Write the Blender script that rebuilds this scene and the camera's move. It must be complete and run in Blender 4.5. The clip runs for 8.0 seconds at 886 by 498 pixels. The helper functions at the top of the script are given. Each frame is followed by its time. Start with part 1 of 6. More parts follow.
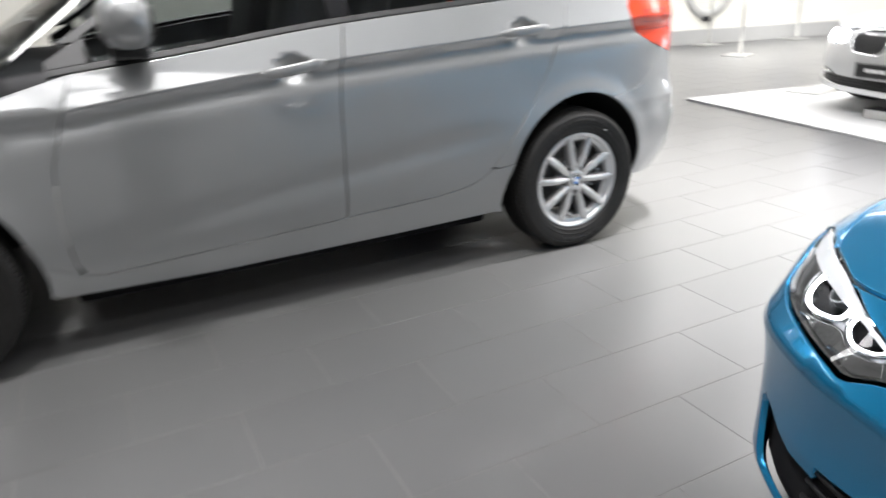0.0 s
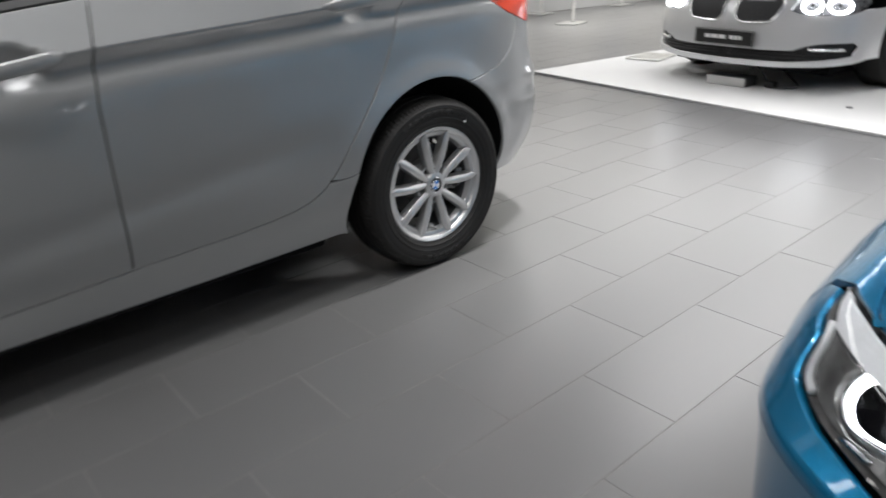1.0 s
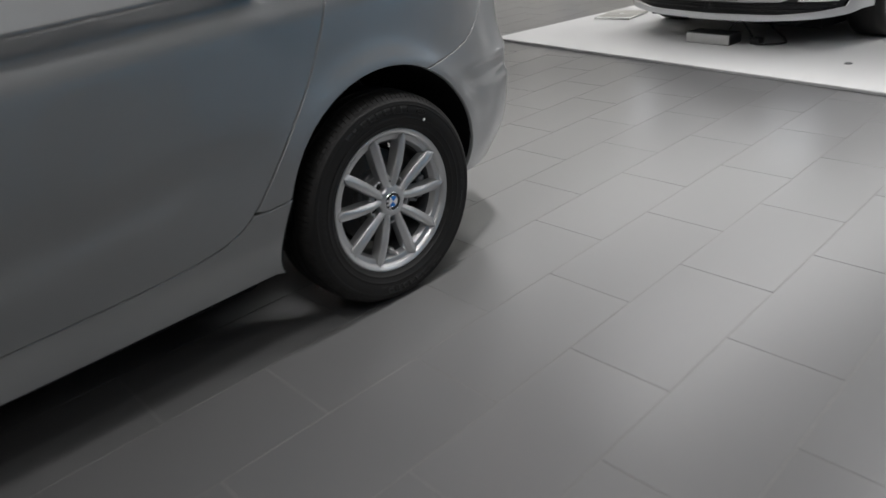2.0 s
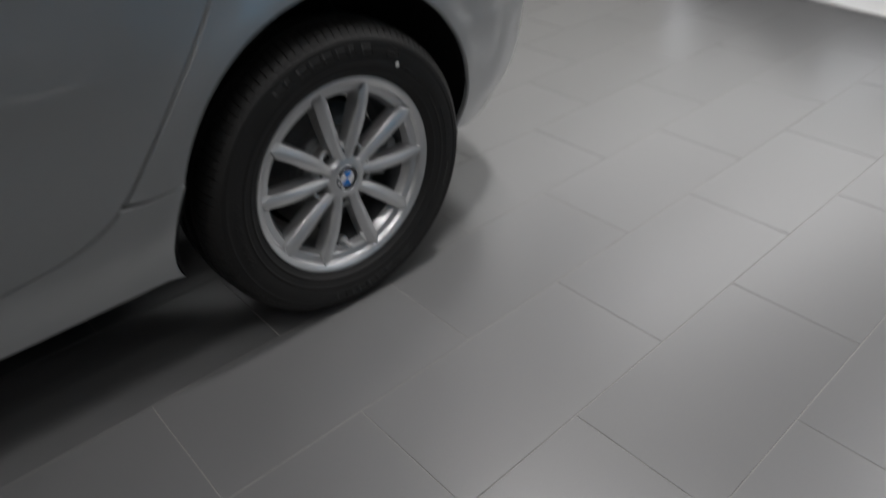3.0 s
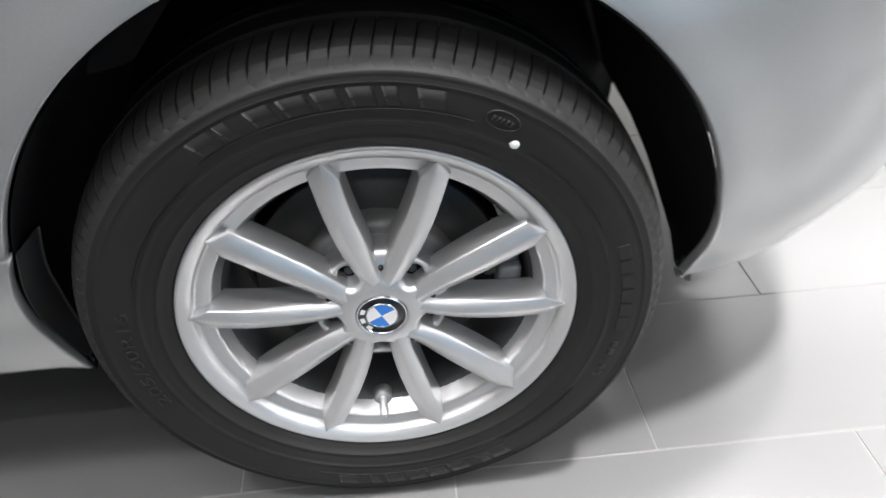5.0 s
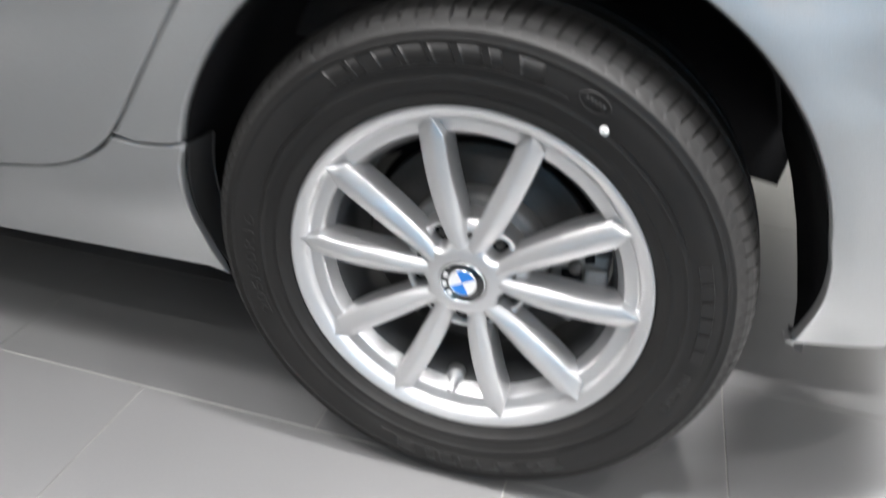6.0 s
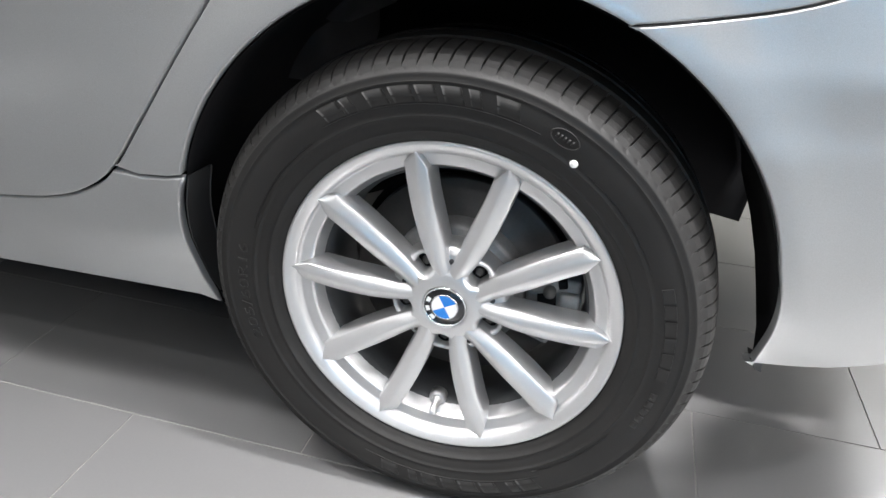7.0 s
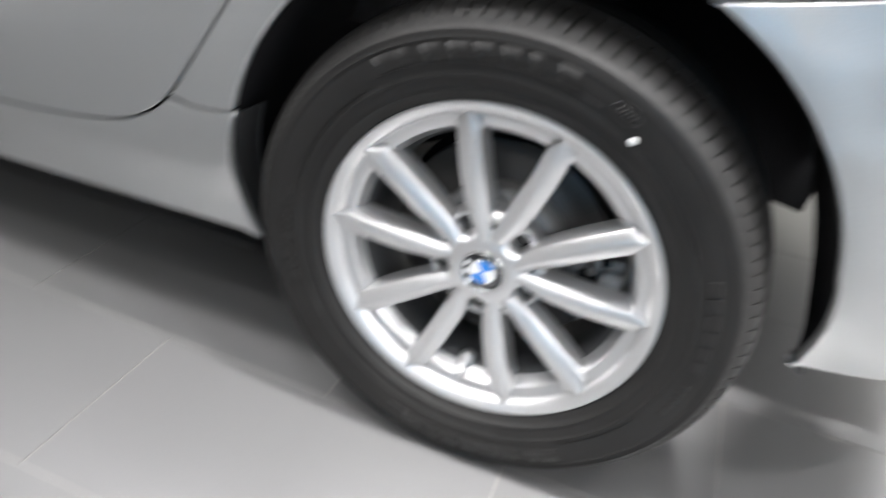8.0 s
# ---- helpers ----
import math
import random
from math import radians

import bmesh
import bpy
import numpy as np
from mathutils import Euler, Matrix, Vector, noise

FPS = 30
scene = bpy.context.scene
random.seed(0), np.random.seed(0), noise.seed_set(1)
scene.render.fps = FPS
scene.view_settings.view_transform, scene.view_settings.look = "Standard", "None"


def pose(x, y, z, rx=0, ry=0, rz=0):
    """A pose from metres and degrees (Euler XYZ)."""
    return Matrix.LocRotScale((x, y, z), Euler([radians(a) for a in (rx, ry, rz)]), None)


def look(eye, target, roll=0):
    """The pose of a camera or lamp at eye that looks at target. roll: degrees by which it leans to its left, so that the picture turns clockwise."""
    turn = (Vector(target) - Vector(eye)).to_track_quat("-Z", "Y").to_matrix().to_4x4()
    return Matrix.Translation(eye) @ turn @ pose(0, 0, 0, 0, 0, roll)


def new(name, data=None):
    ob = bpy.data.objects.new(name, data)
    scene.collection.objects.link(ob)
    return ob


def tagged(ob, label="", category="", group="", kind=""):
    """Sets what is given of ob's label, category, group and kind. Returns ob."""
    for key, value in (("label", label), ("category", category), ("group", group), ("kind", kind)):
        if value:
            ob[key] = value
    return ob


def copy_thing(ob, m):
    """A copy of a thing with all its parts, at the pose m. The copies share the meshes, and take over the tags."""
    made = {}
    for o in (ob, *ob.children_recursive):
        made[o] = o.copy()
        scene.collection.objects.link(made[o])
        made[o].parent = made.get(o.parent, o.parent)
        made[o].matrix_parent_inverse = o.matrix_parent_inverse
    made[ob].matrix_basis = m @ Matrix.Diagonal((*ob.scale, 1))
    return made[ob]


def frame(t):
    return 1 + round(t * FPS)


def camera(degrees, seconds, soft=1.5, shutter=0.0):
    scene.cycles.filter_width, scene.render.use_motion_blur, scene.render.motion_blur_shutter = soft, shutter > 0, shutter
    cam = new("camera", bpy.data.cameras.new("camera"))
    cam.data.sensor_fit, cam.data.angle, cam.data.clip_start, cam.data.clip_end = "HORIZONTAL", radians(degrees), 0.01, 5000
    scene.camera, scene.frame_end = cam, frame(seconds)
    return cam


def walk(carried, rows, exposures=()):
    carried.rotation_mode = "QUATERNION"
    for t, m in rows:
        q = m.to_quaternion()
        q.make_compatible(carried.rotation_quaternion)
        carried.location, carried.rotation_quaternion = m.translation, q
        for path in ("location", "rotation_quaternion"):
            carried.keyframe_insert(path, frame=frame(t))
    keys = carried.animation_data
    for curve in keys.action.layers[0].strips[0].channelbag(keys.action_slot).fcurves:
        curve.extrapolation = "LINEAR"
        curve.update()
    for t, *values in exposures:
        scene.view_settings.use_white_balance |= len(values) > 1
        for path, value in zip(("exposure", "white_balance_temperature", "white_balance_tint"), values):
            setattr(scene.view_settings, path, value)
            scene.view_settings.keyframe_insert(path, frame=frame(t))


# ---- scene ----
from mathutils.geometry import delaunay_2d_cdt as delaunay

# ---------------------------------------------------------------- camera
cam = camera(65.0, 8.0, shutter=0.7)
PATH = [
    (0, (-1.938, -2.46, 1.199), (-1.1, -0.796, 0.474), -2.1),
    (0.1, (-1.8944, -2.4103, 1.1916), (-1.0174, -0.7667, 0.464), -2.87),
    (0.2, (-1.8513, -2.3601, 1.1842), (-0.9159, -0.7521, 0.4498), -1.48),
    (0.3, (-1.8092, -2.3087, 1.1769), (-0.8478, -0.7114, 0.4527), -2.27),
    (0.4, (-1.7686, -2.2555, 1.1698), (-0.7757, -0.6897, 0.42), -1.24),
    (0.5, (-1.73, -2.2, 1.163), (-0.714, -0.655, 0.4), -2.2),
    (0.6, (-1.6938, -2.1419, 1.1565), (-0.6438, -0.631, 0.3724), -2.51),
    (0.7, (-1.6601, -2.0827, 1.1508), (-0.5961, -0.5859, 0.3587), -2.87),
    (0.8, (-1.6288, -2.024, 1.1462), (-0.5232, -0.5564, 0.3563), -2.41),
    (0.9, (-1.6002, -1.9675, 1.1431), (-0.4604, -0.5291, 0.3482), -1.95),
    (1, (-1.574, -1.915, 1.142), (-0.404, -0.506, 0.339), -2.8),
    (1.1, (-1.5501, -1.8677, 1.1431), (-0.3609, -0.4725, 0.3436), -3.95),
    (1.2, (-1.5269, -1.8251, 1.1459), (-0.2935, -0.459, 0.3633), -4.41),
    (1.3, (-1.5025, -1.7858, 1.1491), (-0.2646, -0.4421, 0.3355), -4.64),
    (1.4, (-1.4752, -1.7488, 1.1519), (-0.2409, -0.4109, 0.3234), -4.66),
    (1.5, (-1.443, -1.713, 1.153), (-0.212, -0.384, 0.305), -4.6),
    (1.6, (-1.4046, -1.6771, 1.1485), (-0.1784, -0.3585, 0.278), -5.17),
    (1.7, (-1.36, -1.64, 1.139), (-0.14, -0.321, 0.26), -5.2),
    (2.8, (-0.776, -1.166, 1.062), (0.332, 0.122, 0.007), -4),
    (2.9, (-0.7447, -1.1286, 1.0569), (0.364, 0.1291, -0.0335), -1.82),
    (3, (-0.712, -1.094, 1.048), (0.372, 0.121, -0.113), -1.4),
    (3.1, (-0.6707, -1.0622, 1.0323), (0.3961, 0.141, -0.157), -1.31),
    (3.2, (-0.6216, -1.0327, 1.0117), (0.4222, 0.182, -0.1862), -1.39),
    (3.3, (-0.5676, -1.0051, 0.9894), (0.4288, 0.2489, -0.2083), -2.68),
    (3.4, (-0.5118, -0.9787, 0.9685), (0.4479, 0.332, -0.1982), -3.69),
    (3.5, (-0.457, -0.953, 0.952), (0.467, 0.389, -0.208), -3.8),
    (3.6, (-0.4056, -0.9274, 0.9422), (0.494, 0.4513, -0.1935), -4.05),
    (3.7, (-0.3574, -0.9011, 0.9373), (0.5188, 0.4998, -0.1895), -3.35),
    (3.8, (-0.3118, -0.8736, 0.9346), (0.5152, 0.5601, -0.1881), -3.04),
    (3.9, (-0.2679, -0.8441, 0.9314), (0.4912, 0.6194, -0.2008), -3.09),
    (4, (-0.225, -0.812, 0.925), (0.449, 0.69, -0.21), -3.2),
    (4.1, (-0.183, -0.7771, 0.9139), (0.4327, 0.7356, -0.2405), -2.52),
    (4.2, (-0.144, -0.742, 0.901), (0.381, 0.804, -0.255), -3.7),
    (5.3, (0.059, -0.546, 0.849), (0.007, 1.004, -0.413), -0.8),
    (5.4, (0.0745, -0.5478, 0.8451), (-0.0692, 1.0004, -0.4128), -1.24),
    (5.5, (0.092, -0.555, 0.838), (-0.133, 0.996, -0.405), -1.5),
    (5.6, (0.1114, -0.5693, 0.826), (-0.2075, 0.9807, -0.397), -1.84),
    (5.7, (0.1308, -0.5889, 0.8114), (-0.2401, 0.9852, -0.3653), -1.48),
    (5.8, (0.1476, -0.6113, 0.7971), (-0.2787, 0.9817, -0.3346), -1.35),
    (5.9, (0.1595, -0.6339, 0.7863), (-0.307, 0.9755, -0.3055), -0.12),
    (6, (0.164, -0.654, 0.782), (-0.305, 0.981, -0.269), 1.6),
    (6.2, (0.1636, -0.6813, 0.782), (-0.334, 1.0216, -0.1414), 2.8),
    (6.3, (0.1634, -0.6896, 0.782), (-0.3438, 1.0109, -0.1405), 1.92),
    (6.4, (0.1631, -0.6955, 0.782), (-0.3342, 0.9808, -0.1889), 1.8),
    (6.5, (0.163, -0.7, 0.782), (-0.325, 0.976, -0.194), 2.3),
    (6.7, (0.1679, -0.7069, 0.7852), (-0.2949, 0.9806, -0.1833), 2.5),
    (6.8, (0.1721, -0.7095, 0.7878), (-0.2741, 0.9916, -0.1647), 3.11),
    (7, (0.177, -0.713, 0.791), (-0.258, 0.999, -0.145), 2.6),
    (7.2, (0.1768, -0.7146, 0.791), (-0.2497, 1.0015, -0.1435), 3.26),
    (7.3, (0.1766, -0.7149, 0.791), (-0.2531, 0.9995, -0.1451), 3.12),
    (7.5, (0.176, -0.715, 0.791), (-0.256, 0.993, -0.155), 3.4),
    (7.7, (0.1753, -0.7096, 0.7925), (-0.2627, 0.9801, -0.1837), 4.66),
    (7.8, (0.1748, -0.7038, 0.794), (-0.2779, 0.9748, -0.1947), 5.63),
    (7.9, (0.1744, -0.6967, 0.7959), (-0.29, 0.961, -0.2222), 6.78),
    (8, (0.174, -0.689, 0.798), (-0.353, 0.913, -0.277), 6.8),
]
EXPOSURE = [(0.0, 0.78), (0.5, 0.58), (1.0, -0.02), (1.7, -0.55), (3.0, -0.88), (4.2, -0.14), (5.3, 1.15), (6.0, 1.33), (7.0, 1.38), (8.0, 1.38)]
walk(cam, [(t, look(eye, target, roll)) for t, eye, target, roll in PATH], [(t, s, 6250, 11) for t, s in EXPOSURE])
PANEL = 9.5
PAR = 1
RINGS = (6.6, 8.3)
# ceiling light panels: x0, y0, x1, y1, and whether it is one of the slim bright strips; ceiling spots: x, y, watts, spread in degrees
LIGHTS = [(4.0, -4.6, 13, -3.9, False), (4.0, -1.0, 13, -0.1, False), (4.0, 2.2, 13, 3.0, False), (-6, 5.2, 13, 5.8, False), (-6, -1.20, 1.4, -1.07, True), (-6, -4.58, 2.0, -4.38, False)]
# the spot at (4.6, 3.6) is added only to brighten the far floor
SPOTS = [(-3.2, -0.7, 13, 120), (-1.8, -0.75, 28, 120), (-0.2, -0.9, 6, 120), (1.12, -0.2, 40, 60), (1.6, 0.75, 28, 62), (2.0, -0.7, 12, 80), (4.6, 3.6, 25, 80), (-2.6, -2.0, 9, 120), (-1.0, -2.0, 7, 120), (0.6, -2.6, 8, 120), (6.6, 4.6, 28, 52), (8.8, 4.8, 28, 52)]


# ---------------------------------------------------------------- world, light
world = bpy.data.worlds.new("world")
scene.world = world
world.use_nodes = True
world.node_tree.nodes["Background"].inputs[0].default_value = (0.8, 0.86, 1.0, 1)
world.node_tree.nodes["Background"].inputs[1].default_value = 0.12


# ---------------------------------------------------------------- materials
def principled(name, color, rough=0.5, metal=0.0, coat=0.0, spec=0.5):
    m = bpy.data.materials.new(name)
    m.use_nodes = True
    b = m.node_tree.nodes["Principled BSDF"]
    b.inputs["Base Color"].default_value = (*color, 1)
    b.inputs["Roughness"].default_value = rough
    b.inputs["Metallic"].default_value = metal
    b.inputs["Coat Weight"].default_value = coat
    b.inputs["Coat Roughness"].default_value = 0.03
    b.inputs["Specular IOR Level"].default_value = spec
    return m, m.node_tree, b


def noise_node(nt, scale, detail=4.0, rough=0.6, coords="Object"):
    tc = nt.nodes.new("ShaderNodeTexCoord")
    n = nt.nodes.new("ShaderNodeTexNoise")
    n.inputs["Scale"].default_value = scale
    n.inputs["Detail"].default_value = detail
    n.inputs["Roughness"].default_value = rough
    nt.links.new(tc.outputs[coords], n.inputs["Vector"])
    return n.outputs["Fac"]


def ranged(nt, fac, lo, hi, a=0.3, b=0.7):
    r = nt.nodes.new("ShaderNodeMapRange")
    r.inputs["From Min"].default_value, r.inputs["From Max"].default_value = a, b
    r.inputs["To Min"].default_value, r.inputs["To Max"].default_value = lo, hi
    nt.links.new(fac, r.inputs["Value"])
    return r.outputs["Result"]


def add(nt, a, b, op="MULTIPLY"):
    m = nt.nodes.new("ShaderNodeMath")
    m.operation = op
    nt.links.new(a, m.inputs[0])
    if isinstance(b, float):
        m.inputs[1].default_value = b
    else:
        nt.links.new(b, m.inputs[1])
    return m.outputs[0]


def tint(nt, bsdf, color, factor):
    """The base colour times a factor socket."""
    v = nt.nodes.new("ShaderNodeVectorMath")
    v.operation = "SCALE"
    v.inputs[0].default_value = color
    nt.links.new(factor, v.inputs["Scale"])
    nt.links.new(v.outputs[0], bsdf.inputs["Base Color"])


def bump(nt, bsdf, fac, strength, distance):
    bp = nt.nodes.new("ShaderNodeBump")
    bp.inputs["Strength"].default_value = strength
    bp.inputs["Distance"].default_value = distance
    nt.links.new(fac, bp.inputs["Height"])
    nt.links.new(bp.outputs[0], bsdf.inputs["Normal"])


def worn(name, color, rough, metal=0.0, coat=0.0, coarse=3.0, fine=60.0, amount=0.08, relief=0.0, spec=0.5, droughness=0.06):
    """A surface with stains and grain at two scales."""
    m, nt, b = principled(name, color, rough, metal, coat, spec)
    big, small = noise_node(nt, coarse), noise_node(nt, fine, 6.0)
    f = add(nt, ranged(nt, big, 1 - amount, 1 + amount), ranged(nt, small, 1 - amount * 0.7, 1 + amount * 0.7))
    tint(nt, b, color, f)
    nt.links.new(add(nt, ranged(nt, big, rough - droughness, rough + droughness), ranged(nt, small, 0.95, 1.05)), b.inputs["Roughness"])
    if relief:
        bump(nt, b, small, 0.4, relief)
    return m


def paint(name, color, metal=0.7, rough=0.36):
    """Metallic car paint: fine flakes under a clear coat."""
    m, nt, b = principled(name, color, rough, metal, 1.0)
    flakes, dust = noise_node(nt, 1400.0, 2.0), noise_node(nt, 2.5)
    tint(nt, b, color, add(nt, ranged(nt, flakes, 0.9, 1.1), ranged(nt, dust, 0.97, 1.03)))
    nt.links.new(ranged(nt, dust, 0.02, 0.06), b.inputs["Coat Roughness"])
    return m


M_SILVER = paint("silver_paint", (0.300, 0.306, 0.308), 0.55, 0.38)
M_WHITE_CAR = paint("pale_silver_paint", (0.60, 0.605, 0.615), 0.4, 0.32)
M_BLUE = paint("blue_paint", (0.006, 0.195, 0.395), 0.66, 0.27)
M_WELL = worn("wheel_well_liner", (0.008, 0.008, 0.009), 0.9, coarse=8, fine=90, amount=0.2, spec=0.15)
M_TRIM = worn("black_trim", (0.012, 0.012, 0.013), 0.4, coarse=6, fine=120, amount=0.12)
M_PLASTIC = worn("black_plastic", (0.03, 0.03, 0.031), 0.55, coarse=6, fine=200, amount=0.15, relief=0.0004)
M_GLOSSBLACK = principled("gloss_black", (0.006, 0.006, 0.007), 0.12, 0, 0.6)[0]
M_RUBBER = worn("tyre_rubber", (0.0100, 0.0096, 0.0092), 0.60, coarse=7, fine=320, amount=0.32, relief=0.0003, spec=0.3)
M_RUBBER_MARK = worn("tyre_relief", (0.0125, 0.0121, 0.0117), 0.55, coarse=9, fine=140, amount=0.15, spec=0.3)
M_ALLOY = worn("silver_alloy", (0.55, 0.552, 0.555), 0.34, 0.70, 0.35, coarse=10, fine=900, amount=0.03)
M_CHROME = principled("chrome", (0.85, 0.86, 0.87), 0.08, 1.0)[0]
M_STEEL = worn("brake_steel", (0.085, 0.083, 0.081), 0.5, 0.4, coarse=20, fine=250, amount=0.15)
# rim alloy darkened: the shade behind the spokes is put into its colour
M_BARREL_SHADED = worn("shade_darkened_alloy", (0.085, 0.087, 0.09), 0.5, 0.4, coarse=12, fine=300, amount=0.12)
M_HAT = worn("brake_hat_grey", (0.24, 0.24, 0.24), 0.5, 0.3, coarse=20, fine=200, amount=0.15)
M_CAST = worn("cast_grey", (0.16, 0.16, 0.165), 0.55, 0.6, coarse=20, fine=200, amount=0.15, relief=0.001)
M_TAN = worn("tan_film", (0.42, 0.36, 0.25), 0.5, coarse=20, fine=200, amount=0.1)
M_WHITE_DOT = principled("white_dot", (0.8, 0.8, 0.78), 0.5)[0]
M_EMBLEM_BLUE = principled("emblem_blue", (0.02, 0.19, 0.62), 0.25, 0, 0.5)[0]
M_EMBLEM_WHITE = principled("emblem_white", (0.75, 0.76, 0.77), 0.3, 0, 0.5)[0]
M_EMBLEM_BLACK = principled("emblem_black", (0.012, 0.012, 0.014), 0.25, 0, 0.5)[0]
M_GROUT = worn("grout", (0.20, 0.196, 0.185), 0.8, coarse=5, fine=150, amount=0.15, relief=0.0006)
M_WALL = worn("cream_wall", (0.80, 0.78, 0.71), 0.6, coarse=1.2, fine=60, amount=0.03)
M_WHITEWALL = worn("white_wall", (0.80, 0.80, 0.79), 0.7, coarse=1.0, fine=60, amount=0.03)
M_SKIRT = worn("grey_skirting", (0.42, 0.42, 0.41), 0.5, coarse=2, fine=80, amount=0.05)
M_CEIL = worn("ceiling_grey", (0.42, 0.42, 0.42), 0.8, coarse=1.0, fine=60, amount=0.03)
M_PLATFORM = worn("white_laminate", (0.59, 0.59, 0.585), 0.5, coarse=2.0, fine=60, amount=0.008, droughness=0.01)
M_GREYEDGE = worn("grey_edge", (0.30, 0.30, 0.30), 0.5, coarse=5, fine=100, amount=0.1)
M_PLATE = principled("plate_black", (0.012, 0.012, 0.012), 0.35)[0]
M_PLATE_BAR = principled("plate_bar", (0.75, 0.75, 0.75), 0.4)[0]
M_STAND = principled("brushed_stand", (0.62, 0.62, 0.60), 0.3, 0.9)[0]
M_SEAT = worn("dark_upholstery", (0.03, 0.03, 0.032), 0.75, coarse=6, fine=200, amount=0.2)


def tile_material():
    m, nt, b = principled("grey_porcelain_tile", (0.094, 0.094, 0.094), 0.26, spec=1.0)
    info = nt.nodes.new("ShaderNodeObjectInfo")
    geo = nt.nodes.new("ShaderNodeNewGeometry")
    big, small = noise_node(nt, 0.9, 3.0), noise_node(nt, 220.0, 6.0)
    for n in nt.nodes:
        if n.bl_idname == "ShaderNodeTexNoise":
            nt.links.new(geo.outputs["Position"], n.inputs["Vector"])
    f = add(nt, ranged(nt, big, 0.95, 1.05, 0.2, 0.8), ranged(nt, small, 0.95, 1.05, 0.2, 0.8))
    f = add(nt, f, ranged(nt, info.outputs["Random"], 0.965, 1.035, 0, 1))
    tint(nt, b, (0.094, 0.094, 0.094), f)
    nt.links.new(ranged(nt, big, 0.27, 0.33, 0.2, 0.8), b.inputs["Roughness"])
    bump(nt, b, small, 0.15, 0.0004)
    return m


def thin_glass(name, color, gloss=0.08):
    """A single pane: tinted see-through with a mirror gloss on it."""
    m = bpy.data.materials.new(name)
    m.use_nodes = True
    nt = m.node_tree
    nt.nodes.clear()
    out, mix = nt.nodes.new("ShaderNodeOutputMaterial"), nt.nodes.new("ShaderNodeMixShader")
    tr, gl, fr = nt.nodes.new("ShaderNodeBsdfTransparent"), nt.nodes.new("ShaderNodeBsdfGlossy"), nt.nodes.new("ShaderNodeFresnel")
    tr.inputs[0].default_value = (*color, 1)
    gl.inputs["Roughness"].default_value = 0.01
    fr.inputs["IOR"].default_value = 1.5
    nt.links.new(fr.outputs[0], mix.inputs[0])
    nt.links.new(tr.outputs[0], mix.inputs[1])
    nt.links.new(gl.outputs[0], mix.inputs[2])
    nt.links.new(mix.outputs[0], out.inputs[0])
    return m


def emitter(name, color, strength):
    m, nt, b = principled(name, color, 0.5)
    b.inputs["Emission Color"].default_value = (*color, 1)
    b.inputs["Emission Strength"].default_value = strength
    return m


M_TILE = tile_material()
M_GLASS = thin_glass("car_glass", (0.50, 0.53, 0.53))
M_LENS = thin_glass("lamp_lens", (0.93, 0.94, 0.95))
M_REDLENS = principled("red_lens", (0.56, 0.036, 0.005), 0.2, 0, 0.25)[0]
M_REDDEEP = principled("red_reflector", (0.30, 0.008, 0.004), 0.25, 0, 0.6)[0]
M_RINGLIGHT = emitter("ring_light", (1.0, 1.0, 1.0), 14.0)
M_PANEL = emitter("ceiling_panel", (1.0, 0.975, 0.94), PANEL)
M_STRIP = emitter("ceiling_strip", (1.0, 0.975, 0.94), 22.0)


# ---------------------------------------------------------------- helpers
def part(name, bm, material, parent=None, label="", smooth=True, normals=None):
    """Links a bmesh, or (verts, faces), as ONE mesh object under a thing or a part."""
    me = bpy.data.meshes.new(name)
    if isinstance(bm, tuple):
        me.from_pydata([tuple(v) for v in bm[0]], [], bm[1])
    else:
        bm.to_mesh(me)
        bm.free()
    me.materials.append(material)
    if smooth:
        me.polygons.foreach_set("use_smooth", [True] * len(me.polygons))
    me.update()
    if normals is not None:
        me.normals_split_custom_set_from_vertices([tuple(n) for n in normals])
    ob = new(name, me)
    if parent is not None:
        ob.parent = parent
    if label:
        ob["label"] = label
    return ob


def empty(name, m=None):
    ob = new(name)
    if m is not None:
        ob.matrix_world = m
    return ob


def box(bm, x0, y0, z0, x1, y1, z1, bevel=0.0, m=None):
    r = bmesh.ops.create_cube(bm, size=1.0)
    vs = r["verts"]
    for v in vs:
        v.co = Vector(((x0 + x1) / 2 + v.co.x * (x1 - x0), (y0 + y1) / 2 + v.co.y * (y1 - y0), (z0 + z1) / 2 + v.co.z * (z1 - z0)))
        if m is not None:
            v.co = m @ v.co
    if bevel:
        es = list({e for v in vs for e in v.link_edges})
        bmesh.ops.bevel(bm, geom=es, offset=bevel, segments=2, profile=0.6, affect="EDGES")
    return bm


def boxed(*a, bevel=0.0, m=None):
    return box(bmesh.new(), *a, bevel=bevel, m=m)


def lathe(profile, n=96, a0=0.0, a1=2 * math.pi, closed_profile=False):
    """Turns (radius, y) points round the y axis; angle 0 points up, and grows towards +x."""
    full = abs(a1 - a0 - 2 * math.pi) < 1e-6
    k = n if full else n + 1
    vs, fs, p = [], [], len(profile)
    for i in range(k):
        a = a0 + (a1 - a0) * i / n
        vs += [(r * math.sin(a), y, r * math.cos(a)) for r, y in profile]
    for i in range(n):
        j = (i + 1) % k
        for q in range(p if closed_profile else p - 1):
            w = (q + 1) % p
            fs.append((i * p + q, i * p + w, j * p + w, j * p + q))
    return vs, fs


